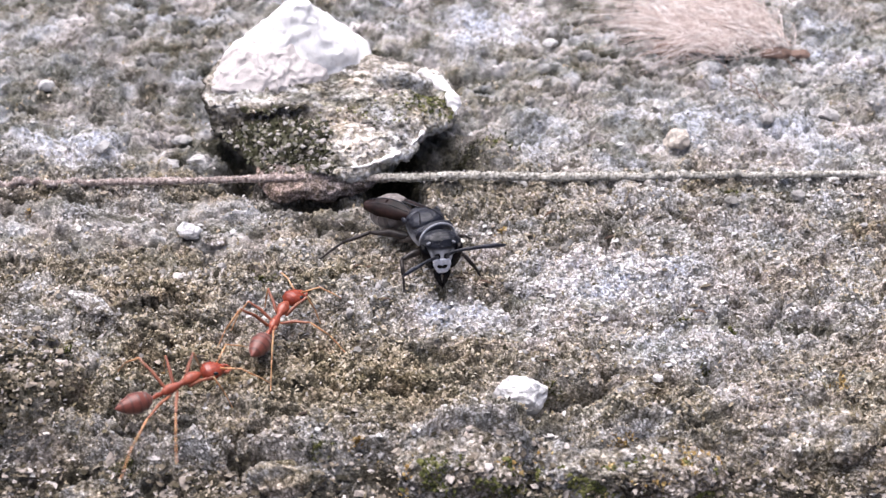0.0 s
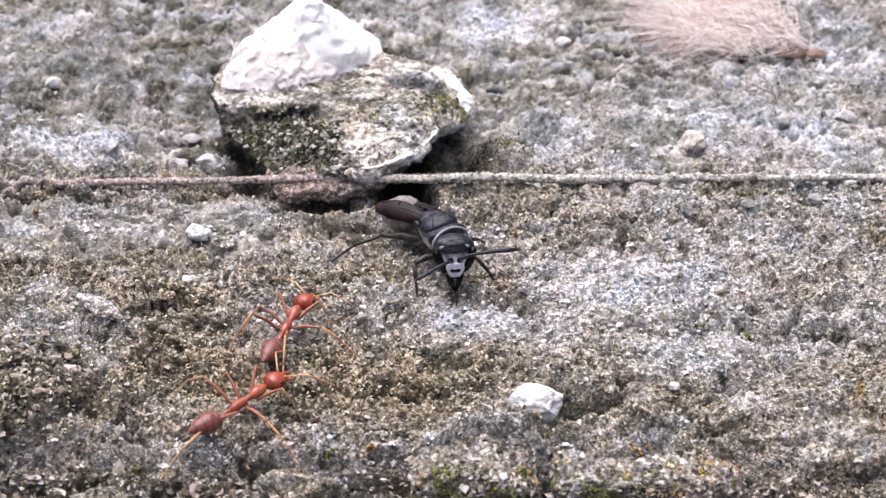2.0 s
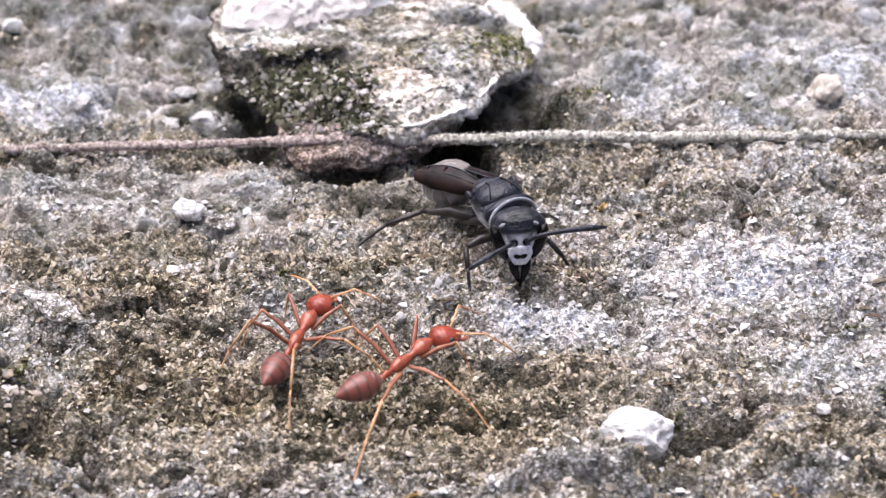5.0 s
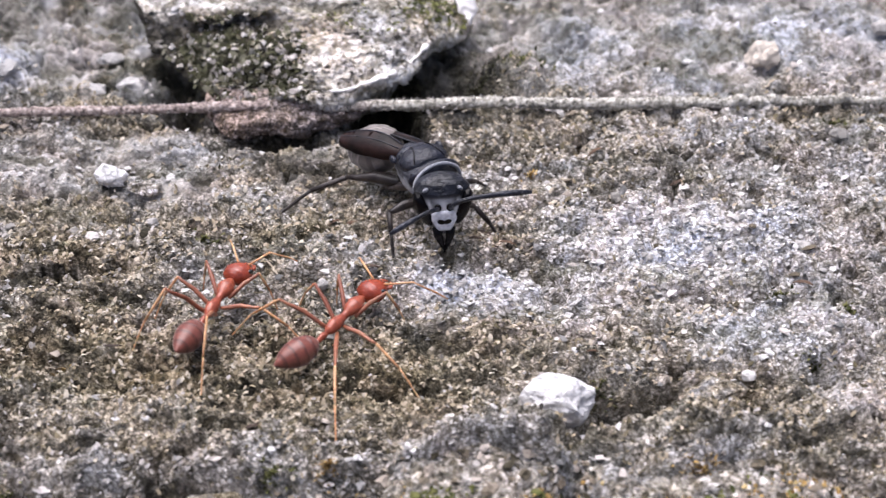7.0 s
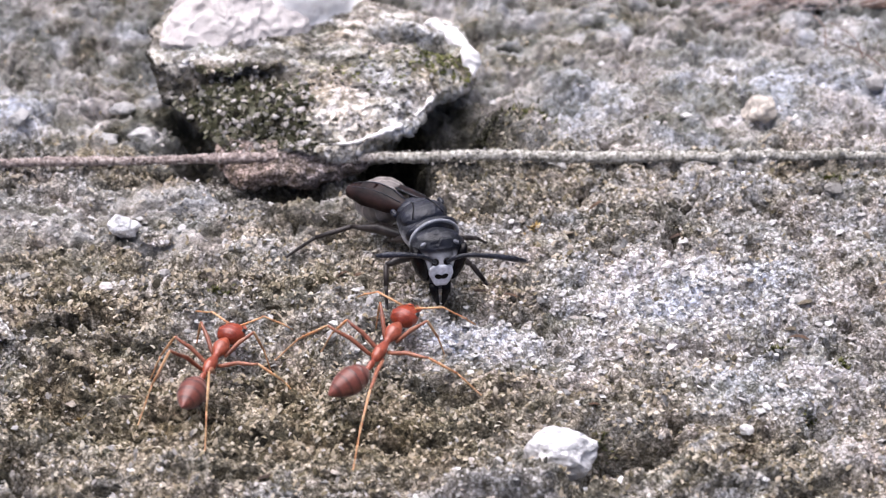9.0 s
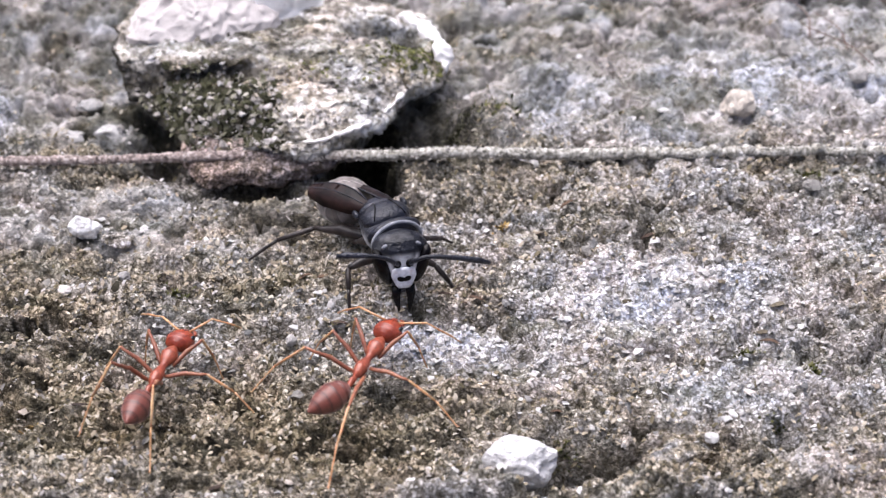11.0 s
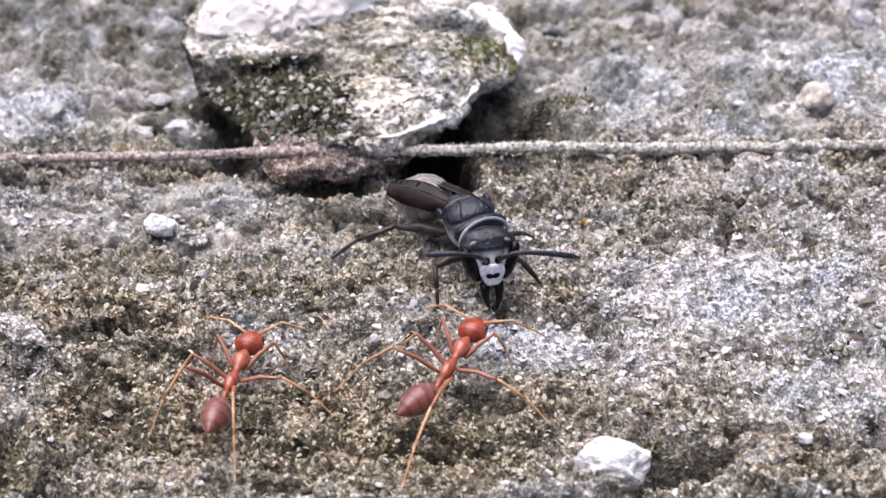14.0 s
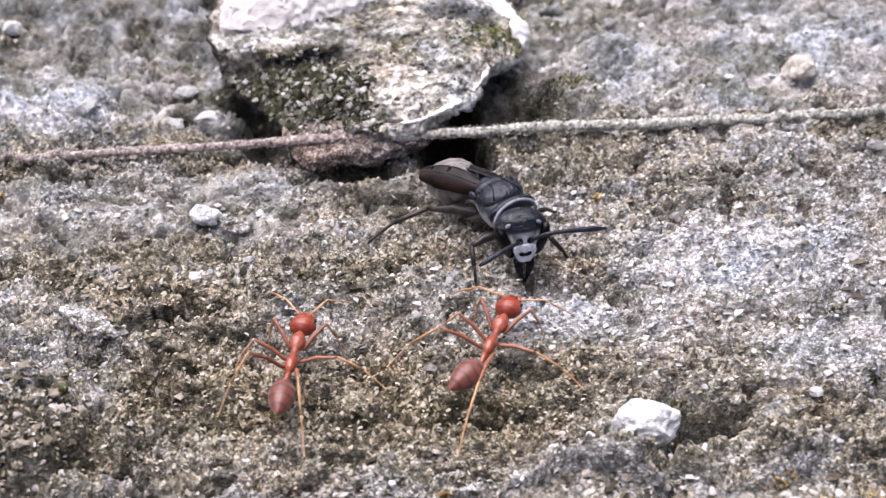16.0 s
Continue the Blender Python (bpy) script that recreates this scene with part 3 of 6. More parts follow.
def scales_on(parent, geometry, count, seed, mat, weight, name, low=0.10, high=0.30):
    """Tiny bent scales that stand on a stone's skin, more of them where weight is high."""
    r = np.random.default_rng(seed)
    v, faces = geometry
    quads = np.array([f for f in faces if len(f) == 4])
    c = v[quads].mean(1)
    nrm = np.cross(v[quads[:, 2]] - v[quads[:, 0]], v[quads[:, 3]] - v[quads[:, 1]])
    area = np.linalg.norm(nrm, axis=1) + 1e-9
    nrm = nrm / area[:, None]
    out = c - v.mean(0)
    nrm = nrm * np.where((nrm * out).sum(1) < 0, -1, 1)[:, None]
    w = area * np.clip(weight[quads].mean(1), 0, 1)
    pick = r.choice(len(quads), count, p=w / w.sum())
    f = r.dirichlet((1, 1, 1, 1), count)
    p = (v[quads[pick]] * f[..., None]).sum(1)
    n = nrm[pick]
    d = np.cross(n, r.normal(size=(count, 3)))
    d = d / np.linalg.norm(d, axis=1)[:, None]
    s = np.cross(n, d)
    ln = r.uniform(low, high, count)[:, None]
    wd = ln * r.uniform(0.2, 0.4, count)[:, None]
    tilt = r.uniform(0.2, 1.0, count)[:, None]
    rows = []
    for t, up, k in ((-0.4, -0.05, 0.8), (0.1, 0.30, 1.0), (0.6, 0.45, 0.4)):
        q = p + d * ln * t + n * ln * (up * tilt)
        rows += [q - s * wd * k, q + s * wd * k]
    verts = np.stack(rows, 1).reshape(-1, 3)
    base = (np.arange(count) * 6)[:, None, None]
    fs = (np.array([(0, 1, 3, 2), (2, 3, 5, 4)])[None] + base).reshape(-1, 4)
    part(name, (verts, fs), mat, parent)["kind"] = "stuff"


OCTA = np.array([(1, 0, 0), (-1, 0, 0), (0, 1, 0), (0, -1, 0), (0, 0, 1), (0, 0, -1), (0.6, 0.6, 0.5), (-0.6, 0.5, 0.6), (0.5, -0.65, 0.55), (-0.55, -0.6, 0.5)], float)
OCTA_F = [(4, 6, 7), (4, 7, 9), (4, 9, 8), (4, 8, 6), (0, 2, 6), (2, 1, 7), (1, 3, 9), (3, 0, 8), (6, 2, 7), (7, 1, 9), (9, 3, 8), (8, 0, 6), (2, 0, 5), (1, 2, 5), (3, 1, 5), (0, 3, 5)]


def grains_on(parent, geometry, count, seed, mat, weight, name, low=0.10, high=0.30):
    """Angular grains bedded in a surface, more of them where weight is high."""
    r = np.random.default_rng(seed)
    v, faces = geometry
    tri = np.array([f[:3] for f in faces])
    c = v[tri].mean(1)
    area = np.linalg.norm(np.cross(v[tri[:, 1]] - v[tri[:, 0]], v[tri[:, 2]] - v[tri[:, 0]]), axis=1)
    w = area * np.clip(weight[tri].mean(1), 0, 1)
    p = c[r.choice(len(tri), count, p=w / w.sum())]
    size = low + (high - low) * r.uniform(size=count) ** 2.2
    shape = OCTA[None] * (1 + 0.30 * r.normal(size=(count, len(OCTA), 1))) * r.uniform(0.6, 1.2, (count, 1, 3))
    verts = (shape * size[:, None, None] + p[:, None]).reshape(-1, 3)
    fs = (np.array(OCTA_F)[None] + (np.arange(count) * len(OCTA))[:, None, None]).reshape(-1, 3)
    part(name, (verts, fs), mat, parent, flat=True)["kind"] = "stuff"


def skin(ob, geometry, rule):
    """Lichen, moss and painted shade of a stone part, by rule(x, y, z, edge) -> pale, moss, grit and the dark mask."""
    x, y, z = geometry[0].T
    edge = fbm(x / 1.6, y / 1.6, z / 1.6, 4, 0.6)
    cover = rule(x, y, z, edge)
    crusted(ob, *(np.broadcast_to(c, x.shape) for c in cover))
    return cover


def stone_top(x, y):
    """The height of the broken stone's upper face, in mm."""
    left = smooth(-3.4, -5.6, x)
    edge = np.interp(x, [-14.5, -12.3, -9.7, -7.6, -5.2, -4.2, -2.05, -0.1, 1.15, 2.0, 3.5, 4.4], [13.2, 11.0, 7.9, 7.5, 7.15, 7.0, 7.4, 8.7, 10.1, 12.0, 13.3, 15.0])
    low = np.interp(x, [-14.5, -12.3, -10.8, -9.7, -7.6, -5.2, -4.2, 0.0, 2.0, 3.5, 4.4], [2.6, 1.2, 0.9, 0.8, 1.0, 1.7, 2.1, 2.15, 2.1, 2.0, 2.2])
    d = np.maximum(y - edge, 0)
    z = low + left * np.maximum(2.9 - low, 0) * smooth(-0.6, 4.4, d) + (1 - left) * (0.62 * smooth(0, 1.9, d) + 0.45 * smooth(1.5, 4.0, d) * smooth(3.0, 0.0, x))
    step = y - 12.7 - 0.55 * fbm(x / 1.7, 4.0, 2.0, 3) + 0.9 * smooth(-6.0, -3.0, x)
    z = z + (0.15 + 0.75 * smooth(-4.5, -7.5, x)) * smooth(-0.25, 0.45, step) + 0.40 * smooth(12.5, 16.0, y) * smooth(2.0, -3.0, x)
    z = z - 1.9 * bump_at(x, y + 0.3 * vnoise(x / 0.8, 3.0), 0.8, 16.2, 2.1, 0.8, 4) + 0.35 * bump_at(x, y, 3.2, 16.8, 1.0, 1.8, 3)
    # thin layers break off along their length
    return z + 0.22 * np.abs(fbm(x / 2.4, y / 0.7, 6.0, 3)) * smooth(11.0, 12.5, y)


def build_broken_stone():
    stone = thing("broken_stone", "broken mossy stone chunk with pale lichen crust, overhanging a dark hollow", "stone")
    foot = level_stone([
        (-0.9, [(-8.6, 7.6), (-6.2, 6.9), (-3.6, 7.4), (-2.8, 9.4), (-5.0, 12.5), (-9.5, 13.0), (-10.2, 10.2)]),
        (-0.1, [(-9.4, 6.5), (-6.4, 5.9), (-3.0, 6.7), (-2.4, 9.0), (-5.0, 12.5), (-9.5, 13.0), (-10.4, 9.8)]),
        (0.6, [(-9.6, 6.6), (-6.2, 6.0), (-2.4, 6.9), (-1.8, 9.0), (-4.0, 12.5), (-9.0, 13.0), (-10.4, 9.6)]),
        (1.3, [(-9.0, 8.0), (-6.0, 7.4), (-2.4, 7.9), (-1.6, 9.6), (-4.0, 12.5), (-9.0, 13.0), (-10.2, 10.2)]),
    ], amp=0.5, seed=4.0, size=1.7)
    part("stone_foot", foot, UNDER, stone, "pinkish brown mortar foot of the stone")
    # one broken body: mossy front, streaky ledge above it, cream lobe, pit and rim
    plan = [(-9.7, 7.9), (-7.6, 7.5), (-5.2, 7.15), (-4.2, 7.0), (-2.05, 7.4), (-0.1, 8.7), (1.15, 10.1), (2.0, 12.0), (3.5, 13.3), (4.35, 14.8), (4.1, 16.6), (3.0, 18.6), (-1.0, 19.6), (-7.0, 20.0), (-12.4, 19.6), (-14.3, 16.6), (-14.2, 13.2), (-12.3, 11.0), (-10.8, 9.2)]
    n = 460
    rim = ring(plan, n)
    k = np.arange(n)
    rim = rim + 0.22 * np.stack([fbm(rim[:, 0] / 0.9 + 31 * a, rim[:, 1] / 0.9, 3.0, 4, 0.6) for a in range(2)], 1)
    heart = np.array((-4.8, 13.4))
    reach = 1 - np.linspace(0, 1, 90) ** 1.25
    flat = np.concatenate([heart + (rim - heart) * f for f in reach[:-1]] + [heart[None]])
    x, y = flat.T
    z = stone_top(x, y)
    tuck = 0.9 * bump_at(z, 0, 3.75, 0, 0.35, 1, 2) * smooth(-6.4, -8.0, x) * smooth(14.5, 13.6, y)
    top = np.stack([x, y - tuck, z], 1)
    under, edge_z = [], stone_top(rim[:, 0], rim[:, 1])
    thick = (0.40 + 0.45 * smooth(-5.5, -3.5, rim[:, 0])) * (1 + 0.5 * fbm(k / 23.0, 1.0, 2.0, 3))
    for f, dz in ((1.018, 0.35), (1.028, 0.75), (1.0, 1.05), (0.90, 1.15), (0.80, 1.5), (0.74, 2.4), (0.70, 3.4), (0.68, 4.6)):
        p = heart + (rim - heart) * f
        under.append(np.column_stack([p, np.maximum(edge_z - thick * dz - max(dz - 1.2, 0) * 0.6, -1.6)]))
    v = np.concatenate([top, *under])
    faces = []
    rows = len(reach) - 1
    for a in range(rows - 1):
        faces += [(a * n + q, a * n + (q + 1) % n, (a + 1) * n + (q + 1) % n, (a + 1) * n + q) for q in range(n)]
    faces += [((rows - 1) * n + q, (rows - 1) * n + (q + 1) % n, rows * n) for q in range(n)]
    first, last = rows * n + 1, 0
    for a in range(len(under)):
        cur = first + a * n
        faces += [(last + (q + 1) % n, last + q, cur + q, cur + (q + 1) % n) for q in range(n)]
        last = cur
    for size, amp in ((3.2, 0.55), (1.4, 0.42), (0.55, 0.34), (0.25, 0.12)):
        v = v + amp * np.stack([fbm(v[:, 0] / size + 31 + 11 * a, v[:, 1] / size, v[:, 2] / size, 3, 0.6) for a in range(3)], 1) * (0.6 + 0.4 * smooth(2.0, 1.0, np.abs(v[:, 1:2] - 8.2)))
    below = np.arange(len(v)) >= first
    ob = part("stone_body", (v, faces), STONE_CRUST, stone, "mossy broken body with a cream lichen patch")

    def cover(x, y, z, edge):
        streak = fbm(x / 2.6, y / 0.55, 4.0, 4, 0.6)
        blot = fbm(x / 1.5 + 9, y / 1.1, 14.0, 4, 0.6)
        cream = bump_at(x + 0.6 * edge, y + 0.3 * edge, -2.3, 8.9, 2.9, 1.5, 5) * smooth(-0.8, -0.3, edge)
        shelf = smooth(12.2, 13.4, y + 0.5 * edge - 0.25 * np.maximum(x + 5, 0)) * (1 - below)
        front = smooth(-4.2, -5.6, x + edge) * (1 - shelf) * (1 - below)
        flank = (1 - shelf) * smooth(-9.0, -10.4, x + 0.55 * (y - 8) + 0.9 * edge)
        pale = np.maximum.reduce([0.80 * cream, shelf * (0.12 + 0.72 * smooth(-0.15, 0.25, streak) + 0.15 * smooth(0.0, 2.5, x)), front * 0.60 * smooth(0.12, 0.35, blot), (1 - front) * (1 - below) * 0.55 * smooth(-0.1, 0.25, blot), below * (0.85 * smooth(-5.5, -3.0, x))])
        # dark moss blotches and streaks, plus painted shade: flank, ledge crease, pit, underside
        soil_shade = np.maximum.reduce([0.92 * flank, front * 0.92 * smooth(0.02, -0.22, blot), 0.95 * bump_at(x + 0.6 * edge, y, -8.4, 12.3, 2.4, 0.62, 4), 0.97 * bump_at(x, y + 0.2 * edge, 0.8, 16.3, 2.3, 0.8, 4), shelf * 0.65 * smooth(-0.16, -0.38, streak), (1 - front) * (1 - below) * 0.45 * smooth(-0.18, -0.4, blot), below * (0.02 + 0.8 * smooth(-5.0, -7.5, x))])
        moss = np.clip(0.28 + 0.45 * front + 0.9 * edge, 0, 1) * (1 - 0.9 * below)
        return pale * (1 - flank), moss, 0.1 * front + 0 * x, soil_shade * (1 - 0.85 * cream)
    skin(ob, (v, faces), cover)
    x, y, z = v.T
    scales_on(ob, (v, faces), 1000, 71, DARK_MOSS, smooth(-4.4, -6.0, x) * smooth(12.6, 11.6, y) * (1 - below), "moss_cover", 0.24, 0.58)
    grains_on(ob, (v, faces), 380, 77, CRUMB, (0.3 + smooth(-4.0, -6.0, x)) * smooth(13.0, 12.0, y) * (1 - below), "bedded_grit", 0.10, 0.28)
    scales_on(ob, (v, faces), 700, 75, CRUMB, (smooth(12.5, 13.4, y) + 0.5) * (1 - below), "lichen_crust", 0.12, 0.36)
    scales_on(ob, (v, faces), 500, 73, MOSS, bump_at(x, y, 2.4, 14.6, 1.5, 1.0, 3) * (1 - below) + 0.05 * bump_at(x, y, -2.0, 12.5, 4.0, 1.2, 3), "green_moss", 0.14, 0.34)
    # the thin white lip along its edge
    e = np.array([(-4.3, 7.0), (-3.2, 7.08), (-2.05, 7.4), (-0.9, 8.05), (-0.1, 8.7), (0.6, 9.4), (1.15, 10.1), (1.7, 11.1), (2.0, 12.0)])
    k = np.linspace(0, 8, 90)
    lip = np.stack([np.interp(k, range(9), e[:, 0]), np.interp(k, range(9), e[:, 1]), np.full(90, 2.16)], 1)
    for _ in range(20):
        lip[1:-1] = (lip[:-2] + 2 * lip[1:-1] + lip[2:]) / 4
    off = [fbm(lip[:, 0] / 1.9 + 23.0 + 11 * a, lip[:, 1] / 1.9, lip[:, 2] / 1.9, 4, 0.6) for a in range(3)]
    lip = lip + 0.28 * np.stack(off, 1) + (0.03, -0.06, 0.02)
    lv, lf = loft(lip, list(0.11 + 0.14 * fbm(k / 0.6, 3.0, 1.0, 3) - 0.05 * np.abs(k - 4) / 4), 9)
    lv = lv + 0.12 * np.stack([fbm(lv[:, 0] / 0.4 + 5 * a, lv[:, 1] / 0.3, lv[:, 2] / 0.3, 2) for a in range(3)], 1)
    part("white_lip", (lv, lf), LIP, stone, "thin white broken lip")
    # pale rim behind the pit
    p = np.array([(1.0, 18.5, 2.6), (1.4, 18.4, 2.8), (1.9, 18.2, 3.0), (2.5, 17.9, 3.05), (3.3, 16.8, 2.9), (4.0, 15.7, 2.65), (4.35, 14.7, 2.35), (4.4, 14.1, 2.05)])
    k = np.linspace(0, 7, 60)
    arc = np.stack([np.interp(k, range(8), p[:, a]) for a in range(3)], 1)
    for _ in range(12):
        arc[1:-1] = (arc[:-2] + 2 * arc[1:-1] + arc[2:]) / 4
    rv, rf = loft(arc, list(np.interp(k, [0, 1, 3, 4.5, 6, 7], [0.05, 0.16, 0.34, 0.58, 0.52, 0.10])), 20)
    rv = rv + 0.42 * np.stack([fbm(rv[:, 0] / 0.9 + 5 * a, rv[:, 1] / 0.9, rv[:, 2] / 0.9, 4, 0.6) for a in range(3)], 1)
    part("white_rim", (rv, rf), LIP, stone, "white chalky rim round a dark pit")
    return stone


build_broken_stone()


def build_chalk():
    chunk = thing("chalk_chunk", "bright white chalky chunk of plaster behind the mossy stone", "stone")
    chalk = level_stone([
        (0.0, [(-12.8, 18.0), (-9.0, 17.2), (-5.0, 17.8), (-2.2, 19.5), (-3.0, 23.5), (-8.0, 25.0), (-13.0, 23.0)]),
        (3.2, [(-13.4, 17.4), (-9.0, 16.6), (-5.0, 17.2), (-2.0, 19.0, -0.6), (-3.0, 23.0), (-8.0, 24.0), (-13.0, 22.0)]),
        (5.2, [(-11.6, 17.6), (-9.0, 16.9), (-5.4, 17.6), (-3.7, 19.0), (-4.4, 22.0), (-8.0, 23.0), (-11.6, 21.0)]),
        (7.0, [(-9.7, 18.5), (-8.4, 18.1), (-6.4, 18.6), (-5.5, 19.4), (-5.9, 21.0), (-8.0, 21.6), (-9.6, 20.6)]),
        (8.7, [(-8.3, 19.5), (-7.8, 19.3), (-7.2, 19.4), (-6.8, 19.7), (-7.0, 20.2), (-7.6, 20.4), (-8.2, 20.1)]),
    ], n=100, between=9, amp=0.38, seed=15.0)
    part("chalk_body", chalk, CHALK, chunk)
    skirt = level_stone([
        (3.0, [(-14.2, 14.8), (-10.0, 14.4), (-7.0, 15.0), (-5.2, 17.2), (-9.0, 19.0), (-13.8, 18.6)]),
        (4.2, [(-14.0, 14.6), (-10.2, 14.3), (-7.4, 15.0), (-5.6, 17.2), (-9.0, 19.0), (-13.6, 18.6)]),
        (5.1, [(-13.2, 15.8), (-10.4, 15.3), (-8.0, 15.9), (-6.6, 17.4), (-9.0, 18.6), (-12.8, 18.4)]),
        (6.0, [(-12.2, 17.2), (-10.4, 16.8), (-8.6, 17.2), (-8.0, 18.0), (-9.0, 18.4), (-12.0, 18.4)]),
    ], n=140, between=12, amp=0.5, seed=52.0, size=2.4)
    part("plaster_skirt", skirt, PLASTER, chunk, "pinkish grey plaster crumbling off the chalk")


build_chalk()


# ---- the rootlet lying across ----
def rootlet_material():
    m, n, l, bsdf = material("lichened_rootlet")
    c = coords(n)
    t = noise_node(n, l, c, 4.0, 5.0, 0.7)
    big = noise_node(n, l, c, 0.16, 3.0, 0.6)
    bark = ramp(n, l, t.outputs[0], [(0.36, (0.08, 0.060, 0.052)), (0.52, (0.33, 0.265, 0.24)), (0.66, (0.62, 0.55, 0.51))])
    lich = ramp(n, l, t.outputs[0], [(0.36, (0.10, 0.095, 0.075)), (0.52, (0.40, 0.38, 0.33)), (0.66, (0.76, 0.74, 0.70))])
    sep = n.new("ShaderNodeSeparateXYZ")
    l.new(c, sep.inputs[0])
    along = scalar(n, l, "ADD", scalar(n, l, "MULTIPLY", sep.outputs["X"], 30.0), big.outputs[0])
    l.new(mix(n, l, ramp(n, l, along, [(0.36, (0, 0, 0)), (0.52, (1, 1, 1))]), bark, lich), bsdf.inputs["Base Color"])
    bsdf.inputs["Roughness"].default_value = 0.9
    bump_node(n, l, bsdf, t.outputs[0], 0.15)
    return m


ROOT = rootlet_material()


def build_rootlet():
    x = np.arange(-46, 56, 0.16)
    y = np.interp(x, [-46, -29.3, -15.6, -1.3, 8.2, 20.8, 36.4, 56], [7.2, 7.35, 7.35, 7.2, 7.35, 7.5, 7.6, 7.7]) + 0.10 * fbm(x / 4.0, 0.0, 3.0, 2)
    z = np.interp(x, [-46, -30, -15, -8, -1, 6, 12, 22, 40, 56], [0.5, 0.6, 0.85, 1.1, 1.05, 1.0, 0.8, 0.7, 0.65, 0.6]) + 0.05 * fbm(x / 3.0, 5.0, 3.0, 2)
    z = np.maximum(z, ground_height(x, y) + 0.16)
    r = np.interp(x, [-46, -20, 0, 10, 30, 56], [0.26, 0.27, 0.30, 0.33, 0.26, 0.24]) * (1 + 0.22 * fbm(x / 0.5, 9.0, 1.0, 3))
    v, f = loft(np.stack([x, y, z], 1), list(r), 12)
    v = v + 0.07 * np.stack([fbm(v[:, 0] / 0.25 + 5 * k, v[:, 1] / 0.25, v[:, 2] / 0.25, 2) for k in range(3)], 1)
    root = part("rootlet", (v, f), ROOT, None, "thin lichen-frosted rootlet stretched straight across the ground")
    tagged(root, category="root")
    # a frost of tiny lichen scales on it
    r2 = np.random.default_rng(5)
    verts, faces = [], []
    for _ in range(2600):
        q = r2.uniform(-36, 44)
        k = int((q + 46) / 0.16)
        if vnoise(q / 5.0, 33.0) < r2.uniform(-0.9, 0.3):
            continue
        a = r2.uniform(-0.6, math.pi + 0.6)
        c = np.array([x[k], y[k] + r[k] * math.cos(a), z[k] + r[k] * math.sin(a)])
        out = np.array([r2.normal(0, 0.3), math.cos(a), math.sin(a)])
        side = r2.normal(size=3)
        s = r2.uniform(0.06, 0.17)
        n = len(verts)
        verts += [c - side * s * 0.5, c + side * s * 0.5, c + out * s + side * s * 0.2]
        faces.append((n, n + 1, n + 2))
    part("lichen_frost", (verts, faces), CRUMB, root, "pale grey-green lichen scales", True)["kind"] = "stuff"


build_rootlet()


# ---- pebbles that can be told apart ----
def pebble(x, y, half, seed, mat=None, name="pebble", label="", group="pale grains on the ground", sink=0.35, sub=2, z=None, facet=0.58, flat=True, amp=0.45):
    v, f = rough_stone(half, seed, amp, sub, facet)
    ob = part(name, (v, f), mat or WHITE_GRAIN, None, label or "small whitish mineral grain on the crusted ground", flat=flat)
    h = float(ground_height(x, y)) if z is None else z
    ob.location = Vector((x, y, h + half[2] * (1 - sink))) * MM
    return tagged(ob, category="pebble", group=group)


PALE_STONE = speckled("pale_flat_pebble", [(0.0, (0.34, 0.33, 0.32)), (1.0, (0.50, 0.485, 0.47))], 0.85, 0.3, 1.6, 0.2, False)
CREAM = speckled("cream_grain", [(0.0, (0.52, 0.46, 0.39)), (1.0, (0.60, 0.54, 0.47))], 0.8, 0.3, 2.4, 0.2, False)


